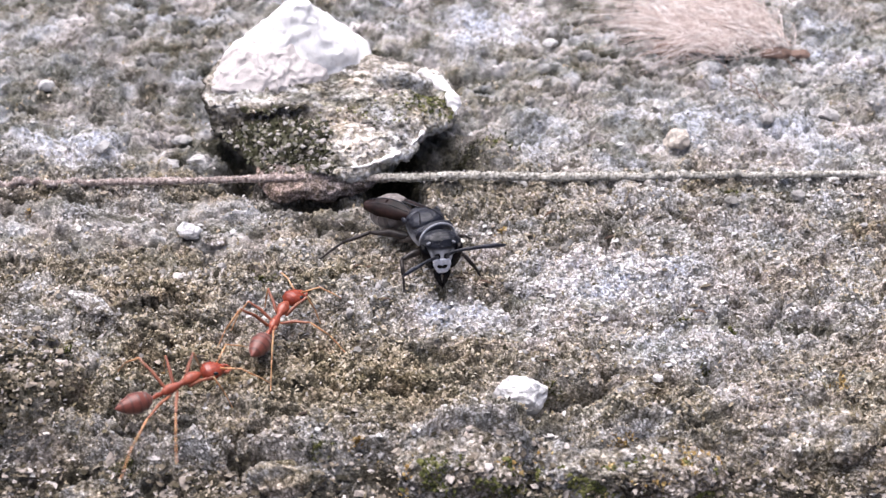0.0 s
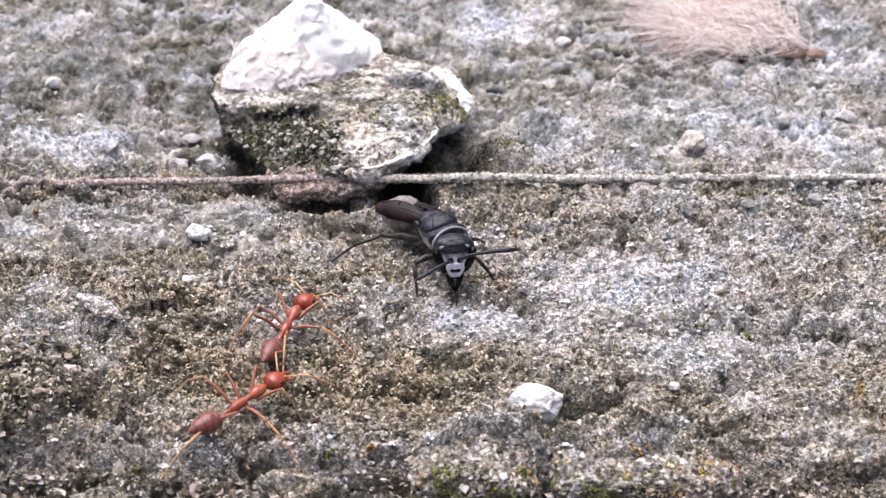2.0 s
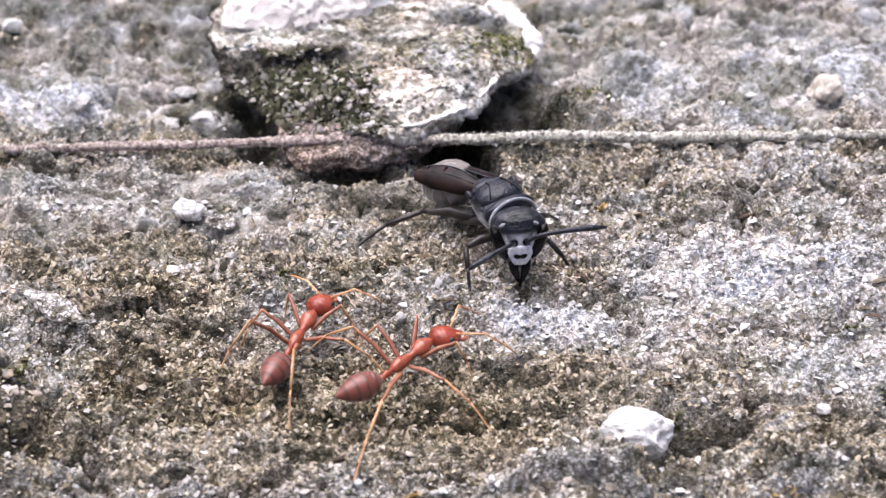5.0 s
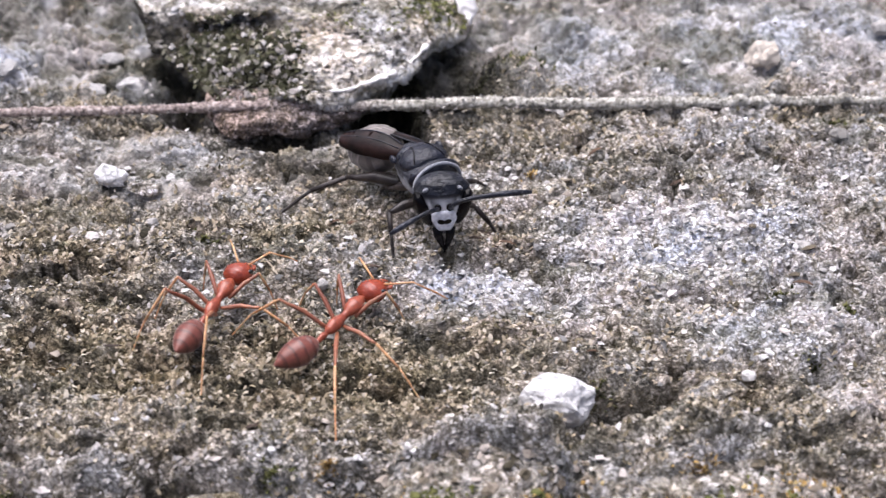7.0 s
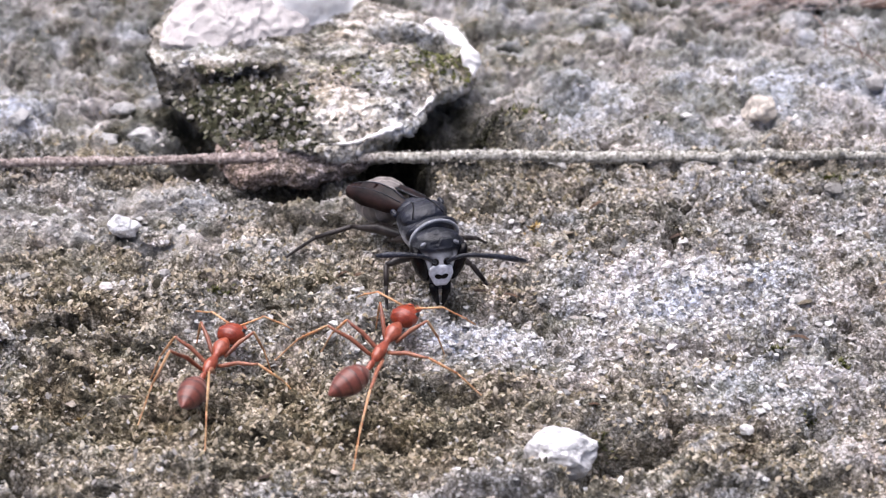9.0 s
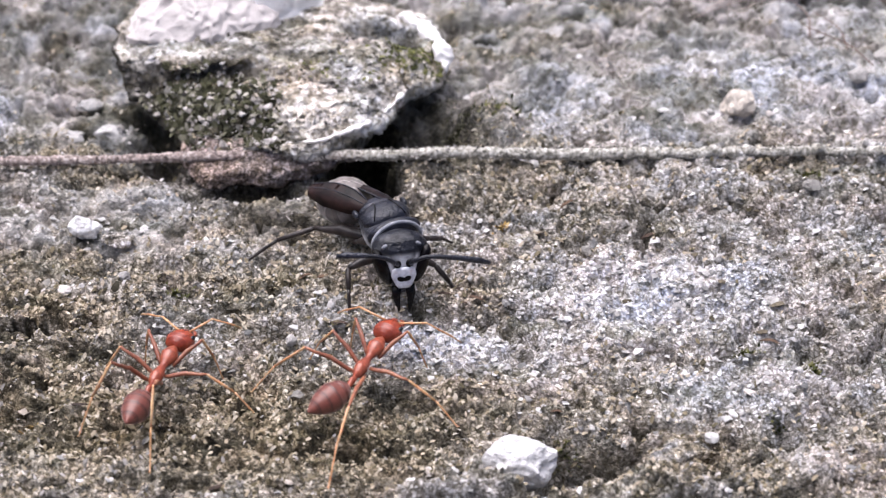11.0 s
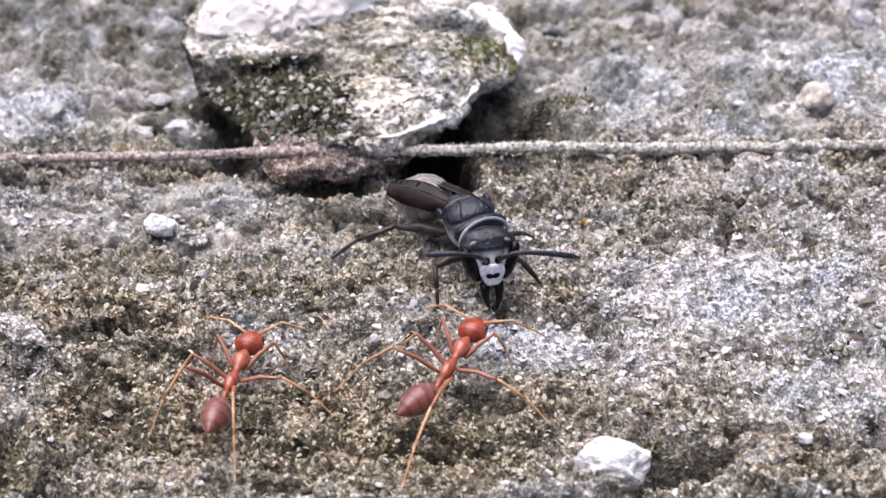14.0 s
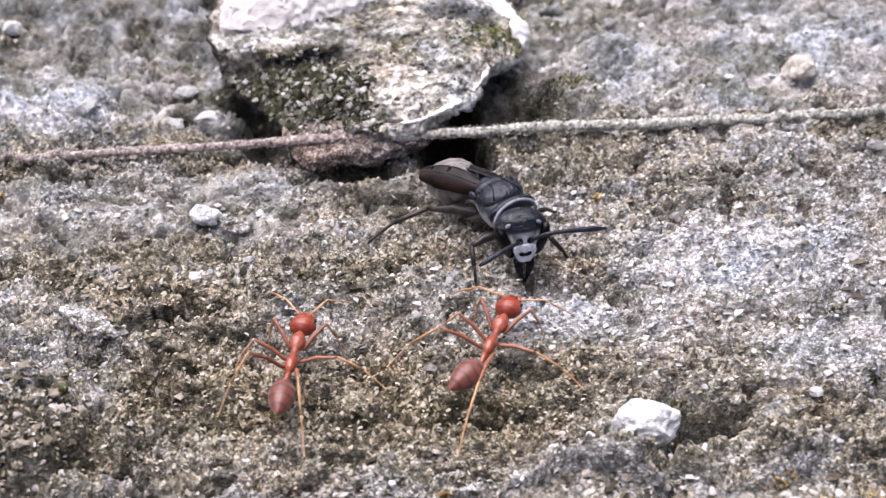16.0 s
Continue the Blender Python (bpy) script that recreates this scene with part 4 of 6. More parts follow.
def build_lumps():
    """Half-buried lumps of concrete along the broken front edge, and the lifted flake beside the slit."""
    r = np.random.default_rng(14)
    spots = [(15.8, -14.4, 2.3, 1.2, 0.9), (-7.4, -21.0, 2.4, 1.4, 1.3), (-19.4, -21.4, 2.2, 1.3, 1.2), (29.0, -19.6, 2.4, 1.2, 1.2)]
    for k, (x, y, a, b, c) in enumerate(spots):
        ob = pebble(x, y, (a, b, c), 300 + k * 7, LUMP, "concrete_lump", "rough grey concrete lump half buried in the broken edge", "lumps along the broken edge", 0.86, 4, facet=0.7, flat=False)
        ob.rotation_euler = (0, 0, r.uniform(-0.4, 0.4))
        tagged(ob, category="concrete lump")
    for x, y, z, half, seed in ((3.9, -19.7, -2.0, (3.9, 2.5, 2.25), 5.0), (14.6, -20.0, -2.2, (6.0, 2.5, 2.2), 8.0)):
        v, f = rough_stone((1, 1, 1), 1, 0.0, 6, 0.0)
        v = np.sign(v) * np.abs(v) ** 0.50
        v = v * np.asarray(half)
        for size, amp in ((2.6, 0.75), (0.9, 0.42), (0.40, 0.22)):
            v = v + amp * np.stack([fbm(v[:, 0] / size + seed + 9 * k, v[:, 1] / size, v[:, 2] / size, 3, 0.6) for k in range(3)], 1)
        ob = part("concrete_block", (v, f), BLOCK, None, "grey block of concrete with coarse grains in the broken edge", at=(x, y, z))
        tagged(ob, category="concrete lump", group="blocks along the broken edge")
        grains_on(ob, (v, f), int(75 * half[0]), int(seed), GRIT, smooth(-1.5, 0.5, v[:, 2]), "bedded_grit", 0.08, 0.30)
        tuft = smooth(0.05, 0.35, fbm(v[:, 0] / 1.6 + seed, v[:, 1] / 1.2, v[:, 2] / 1.2, 3)) * smooth(-2.2, -0.6, v[:, 2]) * smooth(0.3, -1.2, v[:, 1])
        rust = smooth(0.15, 0.40, fbm(v[:, 0] / 1.8 + seed + 4.0, v[:, 1] / 1.3, v[:, 2] / 1.3, 3)) * smooth(-2.2, -0.6, v[:, 2]) * smooth(1.0, -1.0, v[:, 1])
        grains_on(ob, (v, f), int(190 * half[0]), int(seed) + 3, MOSS, tuft ** 1.5, "green_moss", 0.06, 0.20)
        grains_on(ob, (v, f), int(60 * half[0]), int(seed) + 5, OCHRE, rust, "ochre_lichen", 0.06, 0.19)
    ob = pebble(-20.9, -7.4, (1.9, 0.65, 0.42), 377, FLAKE, "concrete_flake", "pale flake of concrete lifted beside a dark slit", "", 0.1, 4, facet=0.5, flat=False)
    ob.rotation_euler = (radians(12), radians(6), radians(-28))
    tagged(ob, category="concrete flake")


LUMP = crust_material("rough_concrete_lump", False, 0.24, 0.9, 0.2)
BLOCK = crust_material("grey_concrete_block", False, 0.24, 0.55, 0.25, granules=1.9)
FLAKE = crust_material("pale_concrete_flake", False, 0.46, 0.15, 0.5)


def build_pebbles():
    build_lumps()
    pebble(7.85, -15.4, (1.70, 1.25, 1.35), 5, CHALKY, label="white crumbly pebble in a mossy hollow", sub=4, group="", sink=0.25, z=-0.95, facet=0.28, amp=0.42)
    pebble(-15.0, 1.5, (0.85, 0.7, 0.72), 8, CHALKY, label="small white pebble on the grey band", sub=3, group="", sink=0.15)
    pebble(-13.0, 1.1, (0.9, 0.6, 0.4), 18, STONE, label="flat grey pebble beside a white one", sub=3, group="")
    pebble(21.2, 11.9, (1.05, 0.9, 0.9), 19, CREAM, label="blocky cream-coloured grain standing on the lichen", sub=3, group="", sink=0.5)
    pebble(33.5, 15.2, (0.9, 0.7, 0.55), 13, label="rounded white pebble beyond the rootlet", sub=3, group="")
    for x, y, s in ((10.3, 18.4, 0.5), (26.9, -2.0, 0.35), (-3.3, -6.7, 0.38), (18.0, -3.9, 0.34), (15.5, 4.4, 0.42), (12.0, 0.1, 0.42), (-12.4, -1.9, 0.34), (21.2, -3.4, 0.42), (16.9, -13.9, 0.36), (24.5, 5.0, 0.5), (29.5, 5.6, 0.5),
                    (-22.5, 16.5, 0.6), (31.0, 17.5, 0.8), (28.4, 14.0, 0.6), (9.0, 7.9, 0.62), (35.0, 20.0, 0.7), (25.0, 18.0, 0.8), (17.0, 21.0, 0.5), (-28.0, 20.0, 0.7), (-31.0, 10.0, 0.6), (12.6, 27.0, 0.6)):
        pebble(x, y, (s * 1.1, s, s * 0.8), int(abs(x * 31 + y * 7)) + 2)
    for x, y, a, b, seed in ((-19.6, 11.9, 1.15, 0.8, 41), (-17.4, 11.0, 0.8, 0.6, 42), (-15.2, 11.5, 1.0, 0.7, 43), (-22.6, 12.6, 0.7, 0.6, 44), (-16.6, 13.4, 0.8, 0.6, 45)):
        pebble(x, y, (a, b, 0.40), seed, PALE_STONE, label="flat pale pebble beside the broken stone", sub=3, group="flat pale pebbles", sink=0.45)
    r = np.random.default_rng(21)
    made = 0
    while made < 36:
        x, y = r.uniform(-34, 40), r.uniform(-26, 33)
        if -14 < x < 5 and 4 < y < 24:
            continue
        s = r.uniform(0.16, 0.30)
        pebble(x, y, (s * r.uniform(0.9, 1.5), s, s * r.uniform(0.5, 0.9)), 100 + made, sub=2, sink=0.4)
        made += 1


build_pebbles()


# ---- grit, crumbs and moss: what nobody could count ----
def build_litter():
    """Curled brown chips of plant litter, each lying on the crust."""
    r = np.random.default_rng(88)
    for x, y, s in ((4.9, -3.4, 1.0), (5.9, -4.1, 0.8), (5.3, -4.6, 0.6), (4.4, -4.2, 0.5), (-1.9, -1.7, 0.7), (-2.9, -2.2, 0.5), (3.4, -5.6, 0.5), (-0.9, -6.2, 0.6), (20.5, -7.6, 0.7), (15.4, 1.6, 0.8), (-13.0, -12.0, 0.6), (9.6, -12.2, 0.6), (-6.0, -16.8, 0.7), (11.0, 3.2, 0.6)):
        s = 0.75 * s
        a, bend = r.uniform(-0.6, 0.6), r.uniform(0.1, 0.3)
        t = np.linspace(-1, 1, 9)
        pts = np.stack([t * s, 0.3 * s * r.uniform(-1, 1) * t * t, bend * s * (1 - t * t)], 1)
        v, f = loft(pts, [(s * w * 0.26, s * 0.05, s * 0.05) for w in (0.2, 0.6, 0.9, 1.0, 1.0, 0.9, 0.7, 0.45, 0.15)], 8)
        ob = part("litter_chip", (v + 0.03 * fbm(v[:, :1] * 5, v[:, 1:2] * 5, v[:, 2:] * 5, 2), f), LITTER, None, "curled dark brown chip of dry plant litter")
        ob.matrix_world = pose(x * MM, y * MM, (float(ground_height(x, y)) + 0.08) * MM, r.uniform(-15, 15), r.uniform(-12, 12), math.degrees(a))
        tagged(ob, category="plant litter", group="litter on the ground")


LITTER = speckled("brown_litter", [(0.0, (0.018, 0.012, 0.008)), (0.6, (0.05, 0.03, 0.02)), (1.0, (0.12, 0.07, 0.04))], 0.7, 0.3, 3.0, 0.06, False)
build_litter()


def scattered(count, seed, want, area=(-35, 41, -28, 35)):
    """Random spots, kept with the chance that want(x, y) gives."""
    r = np.random.default_rng(seed)
    x, y = r.uniform(area[0], area[1], count), r.uniform(area[2], area[3], count)
    keep = r.uniform(size=count) < want(x, y)
    return x[keep], y[keep], r


def build_grit(name, count, seed, want, mat, label, low, high):
    x, y, r = scattered(count, seed, want)
    z = ground_height(x, y)
    k = len(x)
    s = low + (high - low) * r.uniform(size=k) ** 2.5
    shape = OCTA[None] * (1 + 0.30 * r.normal(size=(k, len(OCTA), 1)))
    ang = r.uniform(0, 6.28, k)
    ca, sa = np.cos(ang)[:, None], np.sin(ang)[:, None]
    vx = (shape[..., 0] * ca - shape[..., 1] * sa) * s[:, None] * 1.15 + x[:, None]
    vy = (shape[..., 0] * sa + shape[..., 1] * ca) * s[:, None] + y[:, None]
    vz = shape[..., 2] * s[:, None] * 0.6 + z[:, None] - 0.05 * s[:, None] + shape[..., 0] * s[:, None] * r.normal(0, 0.4, (k, 1))
    verts = np.stack([vx, vy, vz], -1).reshape(-1, 3)
    base = (np.arange(k) * len(OCTA))[:, None, None]
    faces = (np.array(OCTA_F)[None] + base).reshape(-1, 3)
    ob = part(name, (verts, faces), mat, None, label, True)
    tagged(ob, category="grit", kind="stuff")


def mixed_want(x, y):
    pale, moss, grit, soil_shade = stains(x, y)
    return np.clip(0.010 + 0.85 * grit - 0.1 * moss, 0.006, 1) * (0.15 + 0.85 * smooth(15, 4, y)) * (1 - soil_shade)


def coarse_want(x, y):
    pale, moss, grit, soil_shade = stains(x, y)
    return np.clip(0.9 * grit - 0.2, 0, 1) * (1 - soil_shade)


def pale_want(x, y):
    pale, moss, grit, soil_shade = stains(x, y)
    return np.clip(0.9 * pale - 0.12, 0.01, 1) * (0.15 + 0.85 * smooth(15, 4, y)) * (1 - soil_shade)


def flakes(name, count, seed, want, mat, label, category, low, high, lift=0.5):
    """Tiny curled scales, each a bent strip of two quads."""
    x, y, r = scattered(count, seed, want)
    z = ground_height(x, y)
    k = len(x)
    ln, wd = r.uniform(low, high, k), r.uniform(0.45, 0.85, k)
    ang, tilt = r.uniform(0, 6.28, k), r.uniform(0.0, 1.1, k) * lift
    d = np.stack([np.cos(ang), np.sin(ang)], 1)
    s = np.stack([-d[:, 1], d[:, 0]], 1) * (ln * wd)[:, None] * 0.5
    p = np.stack([x, y], 1)
    rows = []
    for t, up, w in ((-0.5, -0.05, 0.7), (0.0, 0.45, 1.0), (0.55, 0.35, 0.35)):
        q = p + d * (ln * t)[:, None]
        zz = z + 0.02 + ln * (up * 0.5 + tilt * (t + 0.4))
        for sg in (-1, 1):
            rows.append(np.concatenate([q + sg * s * w, (zz + sg * 0.15 * ln * wd)[:, None]], 1))
    verts = np.stack(rows, 1).reshape(-1, 3)
    base = (np.arange(k) * 6)[:, None, None]
    faces = (np.array([(0, 1, 3, 2), (2, 3, 5, 4)])[None] + base).reshape(-1, 4)
    ob = part(name, (verts, faces), mat, None, label)
    return tagged(ob, category=category, kind="stuff")


build_grit("mixed_grit", 140000, 31, mixed_want, GRIT, "loose mineral grit of mixed greys and whites", 0.08, 0.30)
build_grit("coarse_grit", 9000, 35, coarse_want, GRIT, "coarse grey and whitish grains bedded in the broken edge", 0.14, 0.32)
build_grit("white_grit", 75000, 32, pale_want, PALE_GRIT, "fine white mineral grains in the pale lichen crust", 0.06, 0.21)
def grey_want(x, y):
    pale, moss, grit, soil_shade = stains(x, y)
    return np.clip(0.42 - 0.4 * moss - 0.45 * pale, 0.03, 1) * (1 - soil_shade) ** 1.2 * (1 - 0.85 * smooth(7, 13, y)) * (1 - 0.9 * trowel(x, y))


def olive_want(x, y):
    pale, moss, grit, soil_shade = stains(x, y)
    return np.clip(0.9 * moss - 0.7 * pale - 0.05, 0.01, 1) * (1 - soil_shade) ** 1.2 * (1 - 0.85 * smooth(7, 13, y)) * (1 - 0.9 * trowel(x, y))


flakes("grey_crumbs", 130000, 41, grey_want, CRUMB, "dry greyish lichen crumbs on the concrete", "lichen", 0.10, 0.28)
flakes("olive_crumbs", 135000, 43, olive_want, MOSS_CRUMB, "dry olive-brown moss crumbs on the concrete", "moss", 0.10, 0.30)


def build_moss(x, y, rx, ry, count, seed, mat, name, label):
    r = np.random.default_rng(seed)
    verts, faces = [], []
    for _ in range(count):
        a, q = r.uniform(0, 6.28), abs(r.normal(0, 0.5))
        px, py = x + math.cos(a) * rx * q, y + math.sin(a) * ry * q
        h = float(ground_height(px, py))
        d = r.normal(size=3) * (1, 1, 0.3)
        d[2] = abs(d[2]) + 0.6
        d = d / np.linalg.norm(d) * r.uniform(0.18, 0.42)
        s = np.cross(d, (0.3, 0.4, 0.8))
        s = s / np.linalg.norm(s) * r.uniform(0.04, 0.09)
        b = np.array([px, py, h - 0.03])
        n = len(verts)
        verts += [b - s * 0.5, b + s * 0.5, b + d * 0.55 + s, b + d * 0.55 - s, b + d]
        faces += [(n, n + 1, n + 2, n + 3), (n + 3, n + 2, n + 4)]
    ob = part(name, (verts, faces), mat, None, label)
    tagged(ob, category="moss" if mat is MOSS else "lichen", group=label, kind="stuff")


for k, (x, y, rx, ry, c) in enumerate(((7.8, 11.6, 1.6, 1.6, 420), (24.5, 6.2, 1.0, 0.5, 120), (-9.5, -3.4, 0.9, 0.5, 110), (19.2, -8.0, 0.9, 0.5, 120), (22.4, -9.6, 0.6, 0.8, 90), (1.2, -19.6, 1.5, 0.6, 220), (3.7, -22.0, 1.6, 0.8, 300), (15.9, -22.0, 1.2, 0.6, 160), (-5.0, -19.5, 1.4, 0.6, 160), (-17.0, -20.0, 1.2, 0.7, 120), (-10.5, -25.0, 1.4, 1.0, 160), (-28.0, 8.0, 1.2, 0.5, 90), (20.0, -13.0, 0.8, 0.5, 80), (8.0, -24.5, 2.0, 1.0, 240), (11.2, -15.2, 1.3, 0.9, 260), (10.0, -13.6, 1.0, 0.5, 70), (-21.5, -12.5, 0.9, 0.6, 90), (3.6, 16.6, 0.5, 0.4, 10))):
    build_moss(x, y, rx, ry, c, 60 + k, MOSS, "moss_patch", "small bright green moss patch in the concrete")
build_moss(5.0, 10.8, 1.9, 2.4, 800, 140, DARK_MOSS, "moss_patch", "dark damp moss beside the hollow under the stone")
for k, (x, y, rx, ry, c) in enumerate(((14.1, -19.5, 0.9, 0.5, 260), (14.5, -22.5, 1.1, 0.6, 300), (-2.6, -19.3, 0.9, 0.5, 120), (29.0, -14.2, 0.6, 0.9, 110), (15.0, -25.0, 1.8, 1.0, 260), (7.4, 1.6, 0.5, 0.3, 60), (-27.0, 4.8, 0.3, 0.3, 40), (20.5, -24.0, 1.2, 0.8, 130), (-15.6, -12.4, 0.4, 0.3, 40))):
    build_moss(x, y, rx, ry, c, 90 + k, OCHRE, "ochre_lichen_patch", "small ochre-yellow lichen patch on the concrete")


# ---- stances and ways of the ants (mm, degrees) ----
SENTRY_FEET = {"hl": (-3.3, -2.6), "hr": (1.7, -4.7), "ml": (-3.4, 0.4), "mr": (4.7, 0.9), "fl": (-2.1, 3.0), "fr": (2.0, 3.2)}
RIVAL_FEET = {"hl": (-5.0, -1.8), "hr": (0.8, -6.3), "ml": (-3.6, 1.0), "mr": (5.0, 0.6), "fl": (-2.1, 3.0), "fr": (1.9, 3.3)}
SENTRY_ROWS = [(0.0, -8.22, -9.83, 70, 0), (2.5, -8.20, -9.83, 70, 0), (3.0, -8.38, -9.83, 68, 0), (3.5, -8.36, -9.83, 68, 0), (6.0, -8.45, -10.30, 70, 2), (7.0, -8.46, -10.30, 69, 2), (7.5, -8.10, -10.55, 56, 6), (8.0, -8.92, -10.51, 69, 9), (8.5, -9.14, -10.70, 72, 10), (9.0, -9.18, -10.70, 73, 10),
               (11.5, -9.48, -11.75, 74, 7), (12.0, -9.83, -11.90, 79, 8), (12.5, -9.89, -12.00, 80, 9), (13.0, -9.84, -11.86, 77, 8), (14.0, -9.85, -11.79, 77, 7), (16.0, -9.93, -11.76, 77, 5)]
RIVAL_ROWS = [(0.0, -14.31, -16.54, 30, 0), (0.5, -11.63, -17.87, 14, 0), (1.0, -10.69, -17.40, 34, 0), (1.5, -10.52, -17.45, 35, 0), (2.0, -10.69, -17.02, 39, 0), (2.3, -10.55, -16.6, 55, 0), (2.5, -10.19, -15.96, 70, -3), (2.7, -8.9, -15.0, 76, 0), (3.0, -6.26, -13.81, 79, 0), (3.25, -5.0, -13.3, 72, 2), (3.5, -3.92, -13.0, 66, 4),
              (3.7, -3.8, -12.9, 62, 4), (4.6, -3.5, -12.6, 50, 4), (5.8, -3.0, -12.15, 42, 4), (6.0, -2.96, -11.9, 43, 4), (6.5, -2.81, -11.59, 49, 4), (7.0, -2.49, -11.55, 52, 4), (7.5, -1.43, -11.02, 59, 4), (8.0, -1.24, -10.94, 60, 4), (8.5, -1.10, -10.63, 62, 4), (9.0, -0.78, -10.31, 63, 4),
              (10.0, -0.1, -11.1, 61, 4), (11.3, 0.46, -11.18, 64, 4), (12.0, 0.43, -11.16, 64, 4), (16.0, 0.29, -11.27, 64, 3)]
RUNNER_ROWS = [(0.0, -75.0, -22.0, 0), (1.6, -58.0, -22.0, 4), (2.2, -33.0, -20.6, 3), (2.4, -22.7, -20.2, -1), (2.5, -14.7, -19.9, -3), (2.8, -11.2, -21.2, -3), (3.0, -6.1, -22.7, -2), (3.2, 4.4, -22.3, -4), (3.4, 20.0, -23.0, -3), (3.5, 27.4, -23.8, -3), (3.7, 41.0, -24.5, 0), (5.0, 90.0, -26.0, 0), (16.0, 95.0, -26.0, 0)]
STRAY_ROWS = [(0.0, 60.0, -46.0, 150), (11.0, 58.0, -46.0, 150), (11.8, 18.0, -31.0, 160), (12.1, 4.3, -22.4, 168), (12.2, -0.4, -19.6, 174), (12.3, -6.4, -19.4, 174), (12.5, -14.0, -19.4, 173), (12.6, -15.6, -19.9, 178), (12.8, -26.0, -23.5, 196), (13.4, -55.0, -30.0, 190), (16.0, -60.0, -30.0, 190)]
SCOUT_ROWS = [(0.0, -2.0, -42.0, 25), (0.6, 9.0, -36.5, 28), (0.9, 17.0, -32.0, 30), (1.05, 23.4, -25.6, 32), (1.2, 30.2, -21.7, 26), (1.35, 37.0, -22.2, 5), (1.8, 70.0, -28.0, -5), (16.0, 75.0, -28.0, -5)]


# ---- dry tuft of plant fibre ----
def fibre_material():
    m, n, l, bsdf = material("dry_fibre")
    c = coords(n)
    vary = n.new("ShaderNodeNewGeometry").outputs["Random Per Island"]
    t = noise_node(n, l, c, 1.0, 3.0)
    col = ramp(n, l, vary, [(0.0, (0.28, 0.19, 0.15)), (0.2, (0.58, 0.48, 0.43)), (0.5, (0.82, 0.76, 0.72)), (1.0, (0.93, 0.90, 0.88))])
    l.new(mix(n, l, scalar(n, l, "MULTIPLY", t.outputs[0], 0.25), col, (0.45, 0.36, 0.31)), bsdf.inputs["Base Color"])
    bsdf.inputs["Roughness"].default_value = 0.6
    bsdf.inputs["Transmission Weight"].default_value = 0.0
    return m


FIBRE = fibre_material()


def fibre(points, r0, r1, n=14):
    p = np.asarray(points, float)
    k = np.linspace(0, len(p) - 1, n)
    q = np.stack([np.interp(k, range(len(p)), p[:, a]) for a in range(3)], 1)
    for _ in range(3):
        q[1:-1] = (q[:-2] + 2 * q[1:-1] + q[2:]) / 4
    return loft(q, list(np.linspace(r0, r1, n)), 5)


def build_tuft():
    tuft = thing("dry_fibre_tuft", "dry pinkish-brown tuft of fine plant fibres lying on the concrete", "plant fibre", at=(25.0, 26.0, 0.3))
    r = np.random.default_rng(77)
    for k in range(64):
        pieces = []
        swept = k < 18
        if swept:  # long bowed wisps along the near side
            cx, cy, turn = r.normal(1.2, 1.3), r.normal(-1.4, 0.7), r.normal(-0.75, 0.25)
        else:  # the pale matted heart
            cx, cy, turn = r.normal(3.0, 2.2), r.normal(2.4, 2.4), r.uniform(-1.5, 0.6)
        for _ in range(22):
            a = turn + r.normal(0, 0.12)
            x0, y0, ln = cx + r.normal(0, 0.6), cy + r.normal(0, 0.5), r.uniform(7, 11) if swept else r.uniform(3.0, 6.5)
            sag, lift = (r.uniform(0.8, 2.2), r.uniform(0.2, 0.8)) if swept else (r.uniform(-1.6, 1.6), r.uniform(0.3, 1.2))
            d = np.array([-math.cos(a), -math.sin(a)])
            s = np.array([d[1], -d[0]])
            pts = []
            for t in np.linspace(0, 1, 6):
                q = np.array([x0, y0]) + d * ln * t + s * sag * math.sin(2.8 * t)
                pts.append((q[0], q[1], 0.2 + 2.0 * lift * math.sin(math.pi * min(t * 0.8 + 0.15, 1)) * (1 - 0.5 * t)))
            pieces.append(fibre(pts, r.uniform(0.014, 0.034), 0.008))
        part("fibre_lock", joined(*pieces), FIBRE, tuft)
    for x0, y0, x1, y1 in ((1.5, -6.8, 1.0, -3.0), (5.0, -10.3, 1.4, -6.0), (3.6, -8.2, 2.2, -4.4), (-4.8, -1.2, -1.0, -2.6), (7.6, -4.6, 4.6, -1.8)):
        z = 0.25
        part("stray_fibre", fibre([(x0, y0, z), ((x0 + x1) / 2 + 0.5, (y0 + y1) / 2, 0.6), (x1, y1, 0.5)], 0.045, 0.03), BARK, tuft)
    for x0, y0, s, k in ((-2.6, -0.8, 1.5, 3), (5.8, -1.8, 1.3, 6), (7.8, -2.0, 0.9, 9)):
        v, f = rough_stone((s, s * 0.5, s * 0.45), k, 0.4, 3)
        part("brown_husk", (v + (x0, y0, 0.35), f), BARK, tuft, "reddish-brown husk")


BARK = speckled("reddish_husk", [(0.0, (0.14, 0.09, 0.07)), (1.0, (0.22, 0.15, 0.12))], 0.8, 0.3, 2.0, 0.1, False)
build_tuft()


